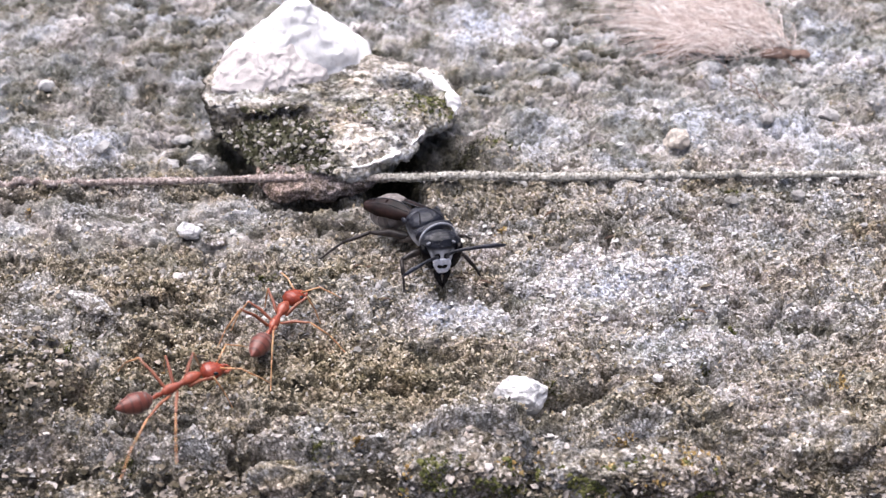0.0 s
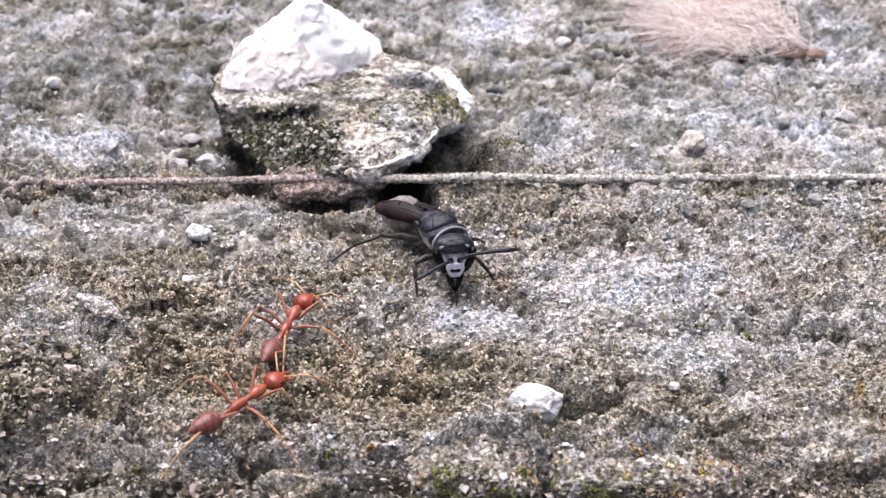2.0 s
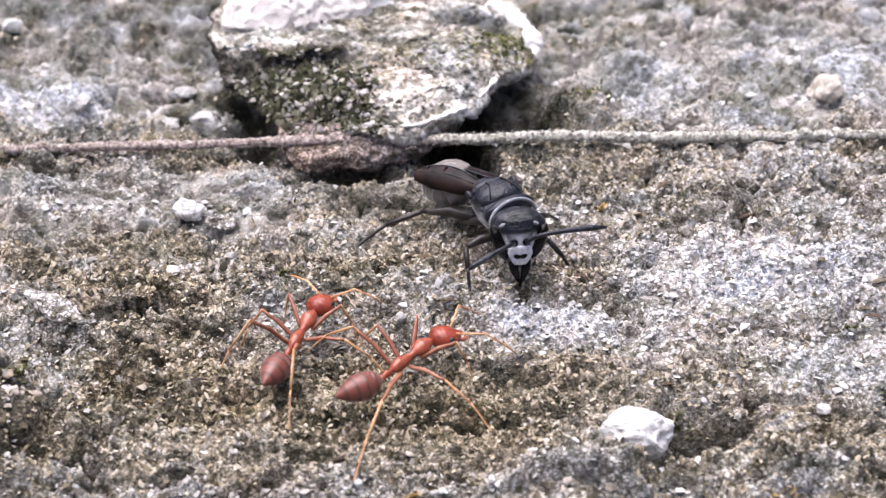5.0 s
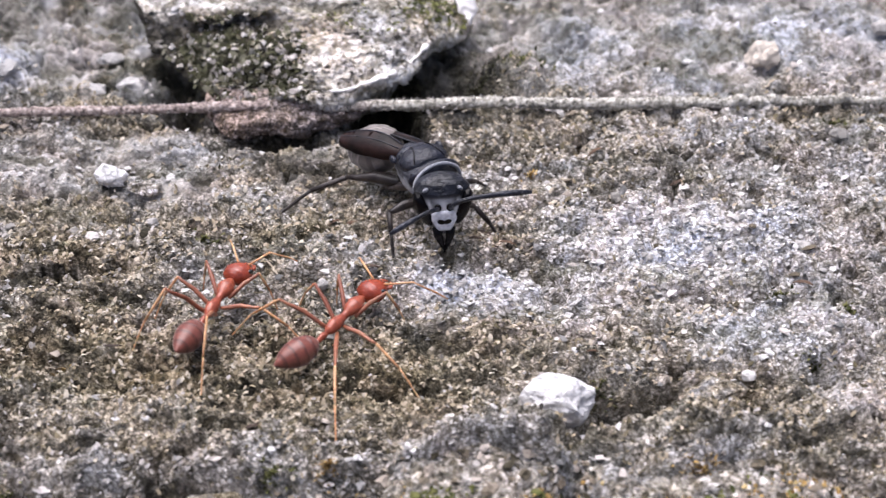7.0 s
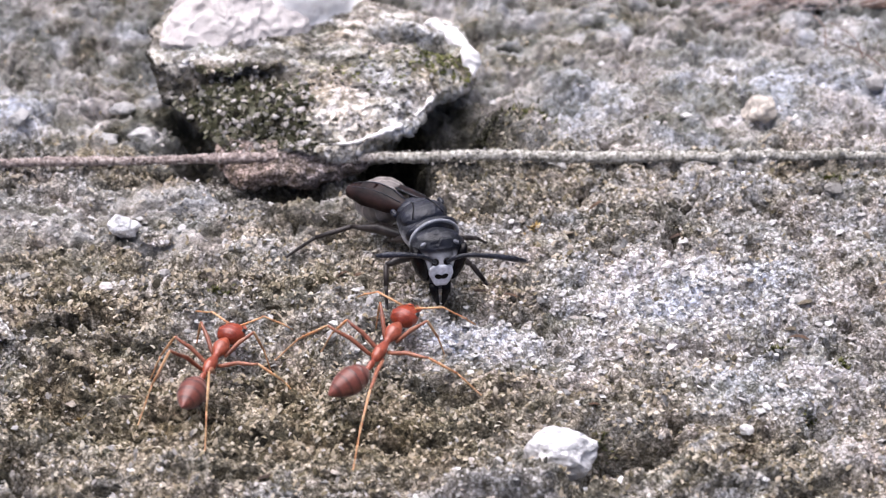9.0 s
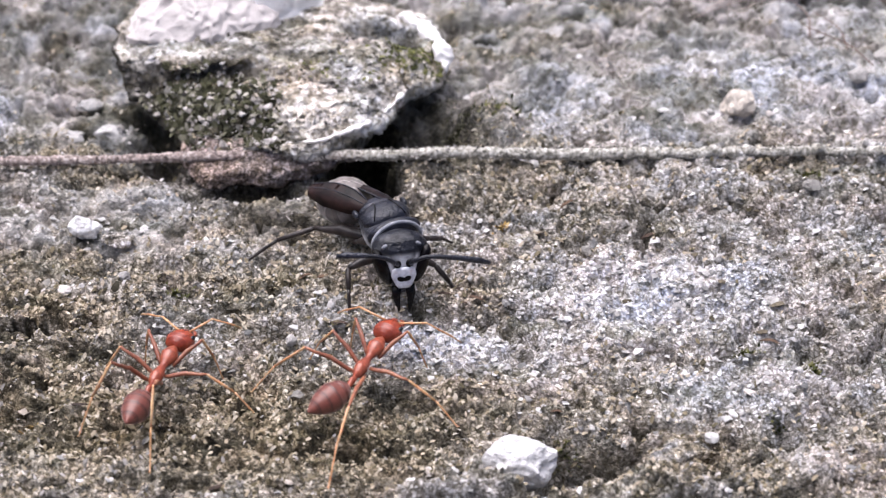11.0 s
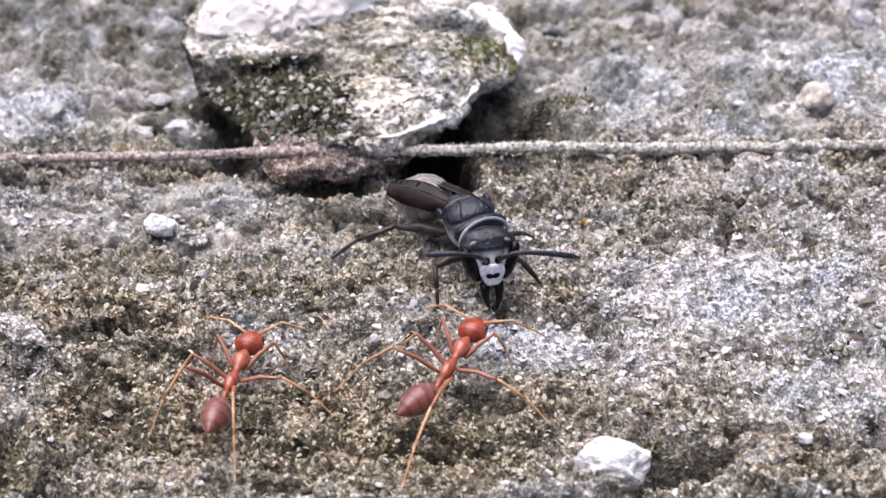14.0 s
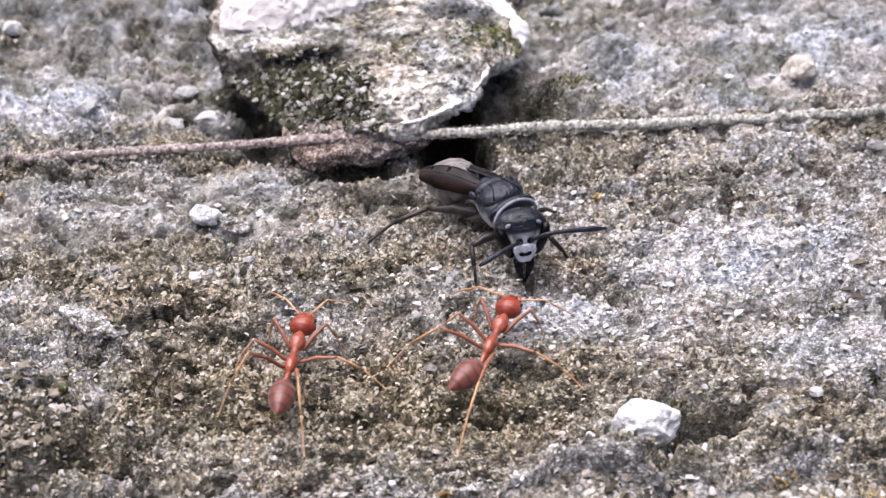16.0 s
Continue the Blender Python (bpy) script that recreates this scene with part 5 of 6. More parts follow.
# ---- pale scrap at the side ----
def build_scrap():
    r = np.random.default_rng(5)
    nx, ny = 26, 34
    verts = []
    for j in range(ny):
        for i in range(nx):
            u, w = i / (nx - 1) - 0.5, j / (ny - 1) - 0.5
            edge = 1 + 0.10 * vnoise(7 * w + 3, 2.0) + 0.06 * vnoise(17 * u, 9 * w)
            x, y = u * 6.0 * edge, w * 9.0 * edge
            verts.append((x, y, 0.55 + 0.9 * u * u + 0.25 * float(vnoise(2 * u, 3 * w, 4.0))))
    verts = np.array(verts)
    n = nx * ny
    low = verts - (0, 0, 0.16)
    faces = []
    for j in range(ny - 1):
        for i in range(nx - 1):
            a = j * nx + i
            faces += [(a, a + 1, a + nx + 1, a + nx), (a + n + nx, a + n + nx + 1, a + n + 1, a + n)]
    rim = [i for i in range(nx)] + [j * nx + nx - 1 for j in range(1, ny)] + [(ny - 1) * nx + i for i in range(nx - 2, -1, -1)] + [j * nx for j in range(ny - 2, 0, -1)]
    for a, b in zip(rim, rim[1:] + rim[:1]):
        faces.append((b, a, a + n, b + n))
    ob = part("bark_scrap", (np.concatenate([verts, low]), faces), SCRAP, None, "pale cream curled scrap of dry leaf on the ground")
    ob.matrix_world = pose(-0.0372, 0.0165, 0.0005, 0, 0, 8)
    tagged(ob, category="leaf scrap")


SCRAP = speckled("cream_scrap", [(0.0, (0.42, 0.40, 0.33)), (1.0, (0.44, 0.42, 0.35))], 0.7, 0.3, 1.2, 0.05, False)
build_scrap()


# ---- insects ----
def shell(name, dark, light, rough=0.35, spec=0.5, grain=9.0, bump=0.02, hairs=0.0, sub=0.0, coat=0.0):
    m, n, l, bsdf = material(name)
    c = coords(n)
    t = noise_node(n, l, c, grain, 4.0, 0.6)
    b = noise_node(n, l, c, 0.9, 3.0, 0.6)
    col = mix(n, l, ramp(n, l, b.outputs[0], [(0.35, (0, 0, 0)), (0.68, (1, 1, 1))]), dark, light)
    l.new(mix(n, l, 1.0, col, ramp(n, l, t.outputs[0], [(0.3, gray(0.72)), (0.7, gray(1.15))]), "MULTIPLY"), bsdf.inputs["Base Color"])
    bsdf.inputs["Roughness"].default_value, bsdf.inputs["Specular IOR Level"].default_value = rough, spec
    bsdf.inputs["Sheen Weight"].default_value = hairs
    bsdf.inputs["Sheen Roughness"].default_value = 0.4
    bsdf.inputs["Coat Weight"].default_value = coat
    if sub:
        bsdf.inputs["Subsurface Weight"].default_value = sub
        bsdf.inputs["Subsurface Radius"].default_value = (0.0005, 0.0002, 0.0001)
    bump_node(n, l, bsdf, t.outputs[0], bump)
    return m


ANT_HEAD = shell("ant_red", (0.18, 0.030, 0.014), (0.275, 0.051, 0.024), 0.25, 0.5, 7.0, 0.012, 0.0, 0.08)
ANT_BODY = shell("ant_orange_red", (0.22, 0.046, 0.023), (0.34, 0.092, 0.047), 0.28, 0.5, 7.0, 0.012, 0.0, 0.08)
ANT_THIGH = shell("ant_russet", (0.18, 0.056, 0.032), (0.31, 0.130, 0.070), 0.38, 0.45, 6.0, 0.01, 0.0, 0.2)
ANT_LEG = shell("ant_amber", (0.42, 0.19, 0.075), (0.62, 0.40, 0.22), 0.40, 0.45, 6.0, 0.01, 0.0, 0.3)
ANT_EYE = shell("ant_eye", (0.01, 0.008, 0.008), (0.02, 0.015, 0.015), 0.15, 0.6, 12.0, 0.01)
WASP_BLACK = shell("wasp_black", (0.0035, 0.0042, 0.008), (0.013, 0.015, 0.028), 0.30, 0.42, 5.0, 0.10)
WASP_GLOSS = shell("wasp_eye", (0.0015, 0.0012, 0.0015), (0.004, 0.003, 0.004), 0.22, 0.14, 20.0, 0.01)
WASP_WHITE = shell("wasp_white", (0.55, 0.56, 0.62), (0.72, 0.73, 0.78), 0.55, 0.4, 6.0, 0.02)
WASP_GREY = shell("wasp_silver_hair", (0.11, 0.115, 0.135), (0.30, 0.31, 0.345), 0.6, 0.4, 5.0, 0.05, 0.4)
WASP_LEG = shell("wasp_leg", (0.009, 0.007, 0.0065), (0.048, 0.038, 0.034), 0.36, 0.3, 6.0, 0.015)
WASP_WING = shell("wasp_smoky_wing", (0.004, 0.0025, 0.0025), (0.030, 0.016, 0.014), 0.40, 0.14, 3.0, 0.03)


def head_material():
    """Black shell with silvery down where the brow is."""
    m = shell("wasp_head_black", (0.0025, 0.003, 0.0055), (0.0095, 0.011, 0.020), 0.30, 0.34, 5.0, 0.09)
    n, l = m.node_tree.nodes, m.node_tree.links
    bsdf = n["Principled BSDF"]
    was = bsdf.inputs["Base Color"].links[0].from_socket
    l.new(mix(n, l, attribute(n, "silver"), was, (0.62, 0.63, 0.67)), bsdf.inputs["Base Color"])
    return m


WASP_HEAD = head_material()


def banded(name, dark, light, period):
    """A gaster in rings along y, each ring edged paler."""
    m, n, l, bsdf = material(name)
    c = coords(n)
    sep = n.new("ShaderNodeSeparateXYZ")
    l.new(c, sep.inputs[0])
    w = scalar(n, l, "FRACT", scalar(n, l, "MULTIPLY", sep.outputs["Y"], 1000.0 / period), 0.0)
    t = noise_node(n, l, c, 6.0, 4.0)
    col = ramp(n, l, w, [(0.0, dark), (0.12, light), (0.3, dark), (0.9, dark), (1.0, tuple(v * 0.5 for v in dark))])
    l.new(mix(n, l, 1.0, col, ramp(n, l, t.outputs[0], [(0.3, gray(0.75)), (0.7, gray(1.15))]), "MULTIPLY"), bsdf.inputs["Base Color"])
    bsdf.inputs["Roughness"].default_value = 0.38
    bsdf.inputs["Sheen Weight"].default_value = 0.15
    bump_node(n, l, bsdf, t.outputs[0], 0.012)
    return m


WASP_TAIL = banded("wasp_downy_brown", (0.15, 0.128, 0.115), (0.34, 0.305, 0.28), 0.50)
ANT_GASTER = banded("ant_gaster", (0.145, 0.038, 0.023), (0.065, 0.018, 0.012), 0.52)


def knee_of(hip, foot, l1, l2):
    """Where the knee stands, bent upwards, for a leg of two lengths."""
    h, f = np.asarray(hip, float), np.asarray(foot, float)
    d = f - h
    far = np.linalg.norm(d)
    if far > 0.985 * (l1 + l2):
        k = far / (0.985 * (l1 + l2))
        l1, l2 = l1 * k, l2 * k
    a = (l1 * l1 - l2 * l2 + far * far) / (2 * far)
    up = np.array([0, 0, 1.0]) - d * d[2] / far ** 2
    up = up / np.linalg.norm(up)
    return h + d / far * a + up * math.sqrt(max(l1 * l1 - a * a, 0.0))


def build_leg(parent, hip, foot, l1, l2, r, mat, knee=None, thigh=1.0, shin=None):
    """leg > tibia, tarsus; the leg's own mesh is the coxa and femur, and it turns about the hip."""
    hip, foot = np.asarray(hip, float), np.asarray(foot, float)
    knee = knee_of(hip, foot, l1, l2) if knee is None else np.asarray(knee, float)
    k, f = knee - hip, foot - hip
    ankle = k + (f - k) * 0.56 + np.array([0, 0, 0.10 * np.linalg.norm(f - k)])
    mid = k * 0.5 + (0, 0, 0.06 * np.linalg.norm(k))
    leg = part("leg", loft([np.zeros(3), k * 0.12, mid, k * 0.85, k], [r * 0.9 * thigh, r * 1.05 * thigh, r * 1.15 * thigh, r * 0.8, r * 0.62], 10), mat, parent, at=hip)
    part("tibia", loft([k, k + (ankle - k) * 0.08, k + (ankle - k) * 0.5, ankle], [r * 0.50, r * 0.68, r * 0.70, r * 0.58], 9), shin or mat, leg)
    q = ankle + (f - ankle) * 0.45 + (0, 0, 0.02)
    toe = f + (f - ankle) / np.linalg.norm(f - ankle) * 0.12
    toe[2] = f[2] + 0.05
    part("tarsus", loft([ankle, ankle + (q - ankle) * 0.5, q, q + (f - q) * 0.6, f, toe], [r * 0.5, r * 0.42, r * 0.46, r * 0.38, r * 0.40, r * 0.2], 8), shin or mat, leg)
    return leg


ANT_RIDE = 0.15
HIPS = {"f": (0.30, 1.15, 1.62), "m": (0.26, 0.35, 1.55), "h": (0.28, -0.15, 1.48)}
STANCE = {"fl": (-2.0, 3.1), "fr": (2.0, 3.1), "ml": (-3.2, 0.7), "mr": (3.2, 0.7), "hl": (-2.5, -3.7), "hr": (2.5, -3.7)}


def build_ant(label, feet, feelers, scale=1.0, gaster_tilt=0.0, group="red weaver ants"):
    """Head to +y, ground at z = 0. Returns the thing and its moving parts."""
    ant = thing("ant", label, "ant", group)
    g = {}
    # thorax in its three humps
    thorax = body((0, -0.62, 1.62), (0, 2.12, 2.02), [(0, 0.10, 0.12, 0.10), (0.08, 0.25, 0.27, 0.25), (0.22, 0.33, 0.38, 0.30), (0.36, 0.27, 0.26, 0.26), (0.47, 0.17, 0.17, 0.20), (0.55, 0.19, 0.19, 0.22), (0.66, 0.36, 0.34, 0.28), (0.78, 0.43, 0.42, 0.32), (0.90, 0.32, 0.30, 0.26), (1.0, 0.13, 0.13, 0.13)], 20, 44)
    part("thorax", thorax, ANT_BODY, ant)
    part("petiole", body((0, -1.30, 1.52), (0, -0.55, 1.60), [(0, 0.11, 0.11, 0.10), (0.35, 0.15, 0.20, 0.12), (0.6, 0.17, 0.24, 0.13), (1.0, 0.11, 0.11, 0.10)], 14, 16), ANT_BODY, ant)
    ga = new("gaster", mesh_of("gaster", *body((0, 0.05, 0), (0, -2.45, 0.10), [(0, 0.10, 0.10, 0.10), (0.06, 0.34, 0.32, 0.34), (0.16, 0.54, 0.53, 0.55), (0.215, 0.61, 0.59, 0.62), (0.235, 0.59, 0.57, 0.60), (0.40, 0.72, 0.70, 0.72), (0.425, 0.70, 0.68, 0.70), (0.60, 0.65, 0.63, 0.64), (0.625, 0.62, 0.60, 0.61), (0.80, 0.43, 0.42, 0.42), (0.92, 0.22, 0.22, 0.22), (1.0, 0.06, 0.06, 0.06)], 24, 40), ANT_GASTER))
    ga.parent = ant
    ga.matrix_basis = pose(0, -1.28 * MM, 1.54 * MM, -gaster_tilt)
    g["gaster"] = ga
    # head, wide behind, with eyes and jaws; it turns about the neck
    skull = body((0, 0.02, 0.0), (0, 1.72, -0.22), [(0, 0.14, 0.16, 0.14), (0.05, 0.38, 0.32, 0.28), (0.16, 0.66, 0.52, 0.42), (0.34, 0.78, 0.60, 0.48), (0.55, 0.74, 0.56, 0.46), (0.75, 0.60, 0.44, 0.38), (0.90, 0.44, 0.30, 0.28), (1.0, 0.26, 0.12, 0.14)], 26, 30)
    skull = (skull[0] * (0.92, 0.94, 0.96), skull[1])
    head = part("head", skull, ANT_HEAD, ant, at=(0, 2.10, 2.03))
    g["head"] = head
    for sx in (-1, 1):
        part("eye", ball((0.60 * sx, 0.82, 0.13), (0.35 * sx, 1, -0.1), (0.18, 0.10, 0.14), 12), ANT_EYE, head)
        jaw = loft([(0.28 * sx, 1.42, -0.22), (0.36 * sx, 1.68, -0.27), (0.24 * sx, 1.92, -0.30), (0.05 * sx, 2.02, -0.32)], [0.09, 0.11, 0.08, 0.025], 9)
        part("mandible", jaw, ANT_BODY, head)
        elbow, tip = feelers["l" if sx < 0 else "r"]
        e, p = np.array(elbow, float), np.array(tip, float)
        b = np.array((0.20 * sx, 1.17, 0.14))
        an = part("antenna", joined(loft([(0, 0, 0), (e - b) * 0.5, e - b], [0.06, 0.056, 0.052], 8), loft([e - b, e - b + (p - e) * 0.3, e - b + (p - e) * 0.65 + (0, 0, 0.05), p - b], [0.042, 0.046, 0.052, 0.036], 8)), ANT_LEG, head, at=b)
        g["antenna_" + ("l" if sx < 0 else "r")] = an
    for key, (hx, hy, hz) in HIPS.items():
        for sd, sx in (("l", -1), ("r", 1)):
            fx, fy = feet.get(key + sd, STANCE[key + sd])
            l1, l2 = {"f": (1.9, 2.9), "m": (2.1, 3.2), "h": (2.7, 4.0)}[key]
            g[key + sd] = build_leg(ant, (hx * sx, hy, hz), (fx, fy, 0.03 - ANT_RIDE), l1, l2, 0.100, ANT_THIGH, shin=ANT_LEG)
    ant.scale = (scale,) * 3
    return ant, g


V_FEELERS = {"l": ((-1.3, 2.3, 0.5), (-1.9, 3.9, -0.9)), "r": ((1.3, 2.3, 0.5), (1.9, 3.9, -0.9))}
WIDE_FEELERS = {"l": ((-1.35, 1.9, 0.35), (-3.0, 3.2, -0.6)), "r": ((1.2, 2.1, 0.5), (2.4, 2.9, -0.4))}
SENTRY, SENTRY_PARTS = build_ant("red weaver ant standing alert on mossy concrete, jaws towards the wasp", SENTRY_FEET, WIDE_FEELERS)
RIVAL, RIVAL_PARTS = build_ant("red weaver ant that walks up to face the black wasp", RIVAL_FEET, V_FEELERS)
RUNNER, RUNNER_PARTS = build_ant("red weaver ant hurrying along the broken concrete edge", {}, V_FEELERS, 1.18)
STRAY, STRAY_PARTS = build_ant("red weaver ant running past below the broken edge", {}, V_FEELERS, 1.18)
SCOUT, SCOUT_PARTS = build_ant("red weaver ant passing over the concrete edge close by", {}, V_FEELERS, 1.18)


# ---- the wasp ----
WASP_AT = np.array((1.5, -2.0, 0.0))


def build_wasp():
    w = thing("wasp", "black wasp with white face marks and smoky folded wings", "wasp", at=WASP_AT)
    g = {}
    o = WASP_AT
    fore, aft = np.array((2.58, -3.00, 3.45)) - o, np.array((0.85, 0.35, 2.85)) - o
    thorax = body(aft, fore, [(0, 0.30, 0.25, 0.35), (0.06, 0.70, 0.50, 0.85), (0.18, 0.98, 0.70, 1.20), (0.32, 1.14, 0.80, 1.32), (0.48, 1.28, 0.86, 1.38), (0.66, 1.36, 0.90, 1.36), (0.80, 1.34, 0.85, 1.24), (0.92, 1.16, 0.75, 1.00), (1.0, 0.70, 0.50, 0.60)], 60, 90, wiggle=0.05)
    ob = part("thorax", thorax, WASP_HEAD, w, "matt black pitted thorax with silvery flanks")
    ax, side, up = frame_of(fore - aft)
    rel = thorax[0] - aft
    s, u = rel @ ax / np.linalg.norm(fore - aft), rel @ up
    edge = fbm(rel[:, 0] * 2, rel[:, 1] * 2, rel[:, 2] * 2, 3)
    silver = 0.60 * smooth(0.25, -0.4, u + 0.4 * edge) + 0.06 * smooth(-0.3, 0.4, edge)
    ob.data.attributes.new("silver", "FLOAT", "POINT").data.foreach_set("value", np.clip(silver, 0, 1).astype(np.float32))
    def plate(name, at, lift, rad, tilt):
        mid = aft + (fore - aft) * at + up * lift
        v, f = ball(mid, ax + up * tilt, rad, 40)
        v = v + 0.03 * np.stack([fbm(v[:, 0] * 6 + 9 * k, v[:, 1] * 6, v[:, 2] * 6, 2) for k in range(3)], 1)
        part(name, (v, f), WASP_BLACK, w)
    plate("scutum", 0.57, 0.56, (1.05, 1.30, 0.74), 0.06)
    hub = aft + (fore - aft) * 0.57 + up * 0.59
    for sx in (-1, 1):
        groove = []
        for t in np.linspace(0, 1, 9):
            a, q = -0.55 + 1.25 * t, sx * (0.42 + 0.42 * t * t)
            groove.append(hub + ax * a + side * q + up * 0.74 * math.sqrt(max(1 - (a / 1.05) ** 2 - (q / 1.30) ** 2, 0.02)))
        part("suture", loft(groove, [0.035] * 9, 7), WASP_GLOSS, w, "fine dark seam across the back")
    plate("scutellum", 0.29, 0.42, (0.46, 1.04, 0.55), 0.10)
    plate("pronotum", 0.86, 0.22, (0.46, 1.44, 0.86), -0.30)
    plate("hind_plate", 0.12, 0.18, (0.42, 0.88, 0.52), 0.30)
    c = aft + (fore - aft) * 0.955 - up * 0.05
    arc = [c + side * 1.30 * math.cos(a) + up * 0.98 * math.sin(a) for a in np.linspace(-0.35, math.pi + 0.35, 26)]
    part("collar_edge", loft(arc, [0.10] * 26, 8), WASP_GREY, w, "silvery collar edge")
    c = aft + (fore - aft) * 0.36
    for sx in (-1, 1):
        part("wing_scale", ball(c + side * 1.32 * sx + up * 0.62, ax, (0.34, 0.16, 0.22), 12), WASP_BLACK, w)
    # tail end: waist, bell and rounded gaster
    tail0, tail1 = np.array((0.62, 0.60, 2.70)) - o, np.array((-2.30, 2.60, 1.70)) - o
    gaster = body(tail0, tail1, [(0, 0.22, 0.22, 0.22), (0.06, 0.42, 0.42, 0.40), (0.16, 0.98, 1.00, 0.85), (0.27, 1.28, 1.25, 1.10), (0.30, 1.24, 1.21, 1.06), (0.36, 1.36, 1.32, 1.20), (0.55, 1.34, 1.25, 1.25), (0.575, 1.29, 1.20, 1.20), (0.75, 1.02, 0.95, 1.00), (0.77, 0.97, 0.90, 0.95), (0.92, 0.45, 0.42, 0.45), (1.0, 0.08, 0.08, 0.08)], 32, 56, wiggle=0.02)
    part("gaster", gaster, WASP_TAIL, w, "downy grey-brown tail end")
    # wings folded lengthwise along the flanks
    for sx, (x0, y0, z0), (x1, y1, z1) in ((-1, (0.62, -0.65, 3.62), (-2.55, 1.50, 2.95)), (1, (1.9, 0.25, 3.40), (-0.9, 3.0, 2.4))):
        a, b = np.array((x0, y0, z0)) - o, np.array((x1, y1, z1)) - o
        rows, faces = [], []
        d, s, u = frame_of(b - a)
        for k, t in enumerate(np.linspace(0, 1, 15)):
            wd = 0.80 * (math.sin(math.pi * (0.12 + 0.74 * t)) ** 0.7) * (1 - 0.12 * t)
            p = a + (b - a) * t + u * 0.15 * math.sin(math.pi * t)
            for q, cc in enumerate((-1.0, -0.35, 0.3, 1.0)):
                rows.append(p + (u * 0.6 - s * sx * 0.8) * wd * cc * 0.95 + (u * 0.8 + s * sx * 0.6) * (0.16 - 0.24 * cc * cc))
        v = np.array(rows)
        v = v + 0.05 * np.stack([fbm(v[:, 0] * 2.5 + 9 * k, v[:, 1] * 2.5, v[:, 2] * 2.5, 2) for k in range(3)], 1)
        m = len(v)
        v = np.concatenate([v, v - s * 0.035 * sx])
        for k in range(14):
            for q in range(3):
                i = k * 4 + q
                faces += [(i, i + 1, i + 5, i + 4), (m + i + 4, m + i + 5, m + i + 1, m + i)]
        for k in range(14):
            for q, flip in ((0, 1), (3, 0)):
                i = k * 4 + q
                fc = (i, i + 4, m + i + 4, m + i)
                faces.append(fc if flip else fc[::-1])
        wing = part("wing", (v, faces), WASP_WING, w, "smoky brown folded wing")
        for cc, thin in ((1.0, 1.0), (0.3, 0.6)):
            line = []
            for t in np.linspace(0.02, 0.97, 9):
                wd = 0.80 * (math.sin(math.pi * (0.12 + 0.74 * t)) ** 0.7) * (1 - 0.12 * t)
                line.append(a + (b - a) * t + u * 0.15 * math.sin(math.pi * t) + (u * 0.6 - s * sx * 0.8) * wd * cc * 0.95 + (u * 0.8 + s * sx * 0.6) * (0.16 - 0.24 * cc * cc))
            part("wing_vein", loft(line, list(np.linspace(0.055, 0.03, 9) * thin), 7), WASP_BLACK, wing)
    # head: x across the face, y out of the face, z to the crown; it turns about its own middle
    skull = body((0, 0, -1.35), (0, 0, 1.45), [(0, 0.34, 0.62, 0.20), (0.08, 0.50, 0.76, 0.45), (0.25, 0.80, 0.86, 0.75), (0.45, 1.20, 0.90, 0.95), (0.62, 1.46, 0.88, 1.05), (0.78, 1.40, 0.82, 1.04), (0.90, 1.08, 0.60, 0.86), (0.97, 0.60, 0.32, 0.50), (1.0, 0.10, 0.06, 0.1)], 72, 72, (0, 1, 0), 0.02)
    head = new("head", mesh_of("head", *skull, WASP_HEAD))
    hx, hy, hz = skull[0].T
    front = smooth(0.2, 0.5, hy)
    silver = np.maximum.reduce([0.42 * bump_at(hx, hz, 0, 0.44, 0.55, 0.20, 4), 0.80 * bump_at(hx, hz, 0, 0.26, 0.20, 0.30, 4), 0.95 * bump_at(np.abs(hx), hz, 0.62 + 0.25 * np.clip(hz, -0.2, 0.6), 0.06, 0.11, 0.46, 4)]) * front
    silver = np.maximum(silver, 0.05 * smooth(0.0, 0.5, fbm(hx * 3, hy * 3, hz * 3, 3)))
    head.data.attributes.new("silver", "FLOAT", "POINT").data.foreach_set("value", np.clip(silver, 0, 1).astype(np.float32))
    head.parent = w
    head.matrix_basis = HEAD_POSE
    g["head"] = head
    for sx in (-1, 1):
        part("compound_eye", ball((0.98 * sx, 0.36, -0.06), (0.42 * sx, 0.16, 1), (1.04, 0.38, 0.57), 24, (0, 1, 0)), WASP_GLOSS, head)
        part("temple_spot", ball((0.86 * sx, 0.54, 0.98), (0.7 * sx, -0.4, -0.5), (0.16, 0.16, 0.10), 12), WASP_GREY, head, "pale spot behind the eye")
        part("antenna_socket", ball((0.30 * sx, 0.90, 0.20), (0, 1, 0), (0.12, 0.19, 0.19), 14), WASP_GLOSS, head)
        jaw = part("mandible", loft([(0, 0, 0), (-0.04 * sx, 0.10, -0.38), (-0.20 * sx, 0.14, -0.85), (-0.38 * sx, 0.14, -1.28)], [(0.26, 0.22, 0.22), (0.23, 0.18, 0.18), (0.13, 0.11, 0.11), (0.03, 0.03, 0.03)], 12, (0, 1, 0)), WASP_GLOSS, head, "long black jaw", at=(0.34 * sx, 0.60, -0.98))
        g["jaw_l" if sx < 0 else "jaw_r"] = jaw
        base = np.array((0.30 * sx, 1.00, 0.22))
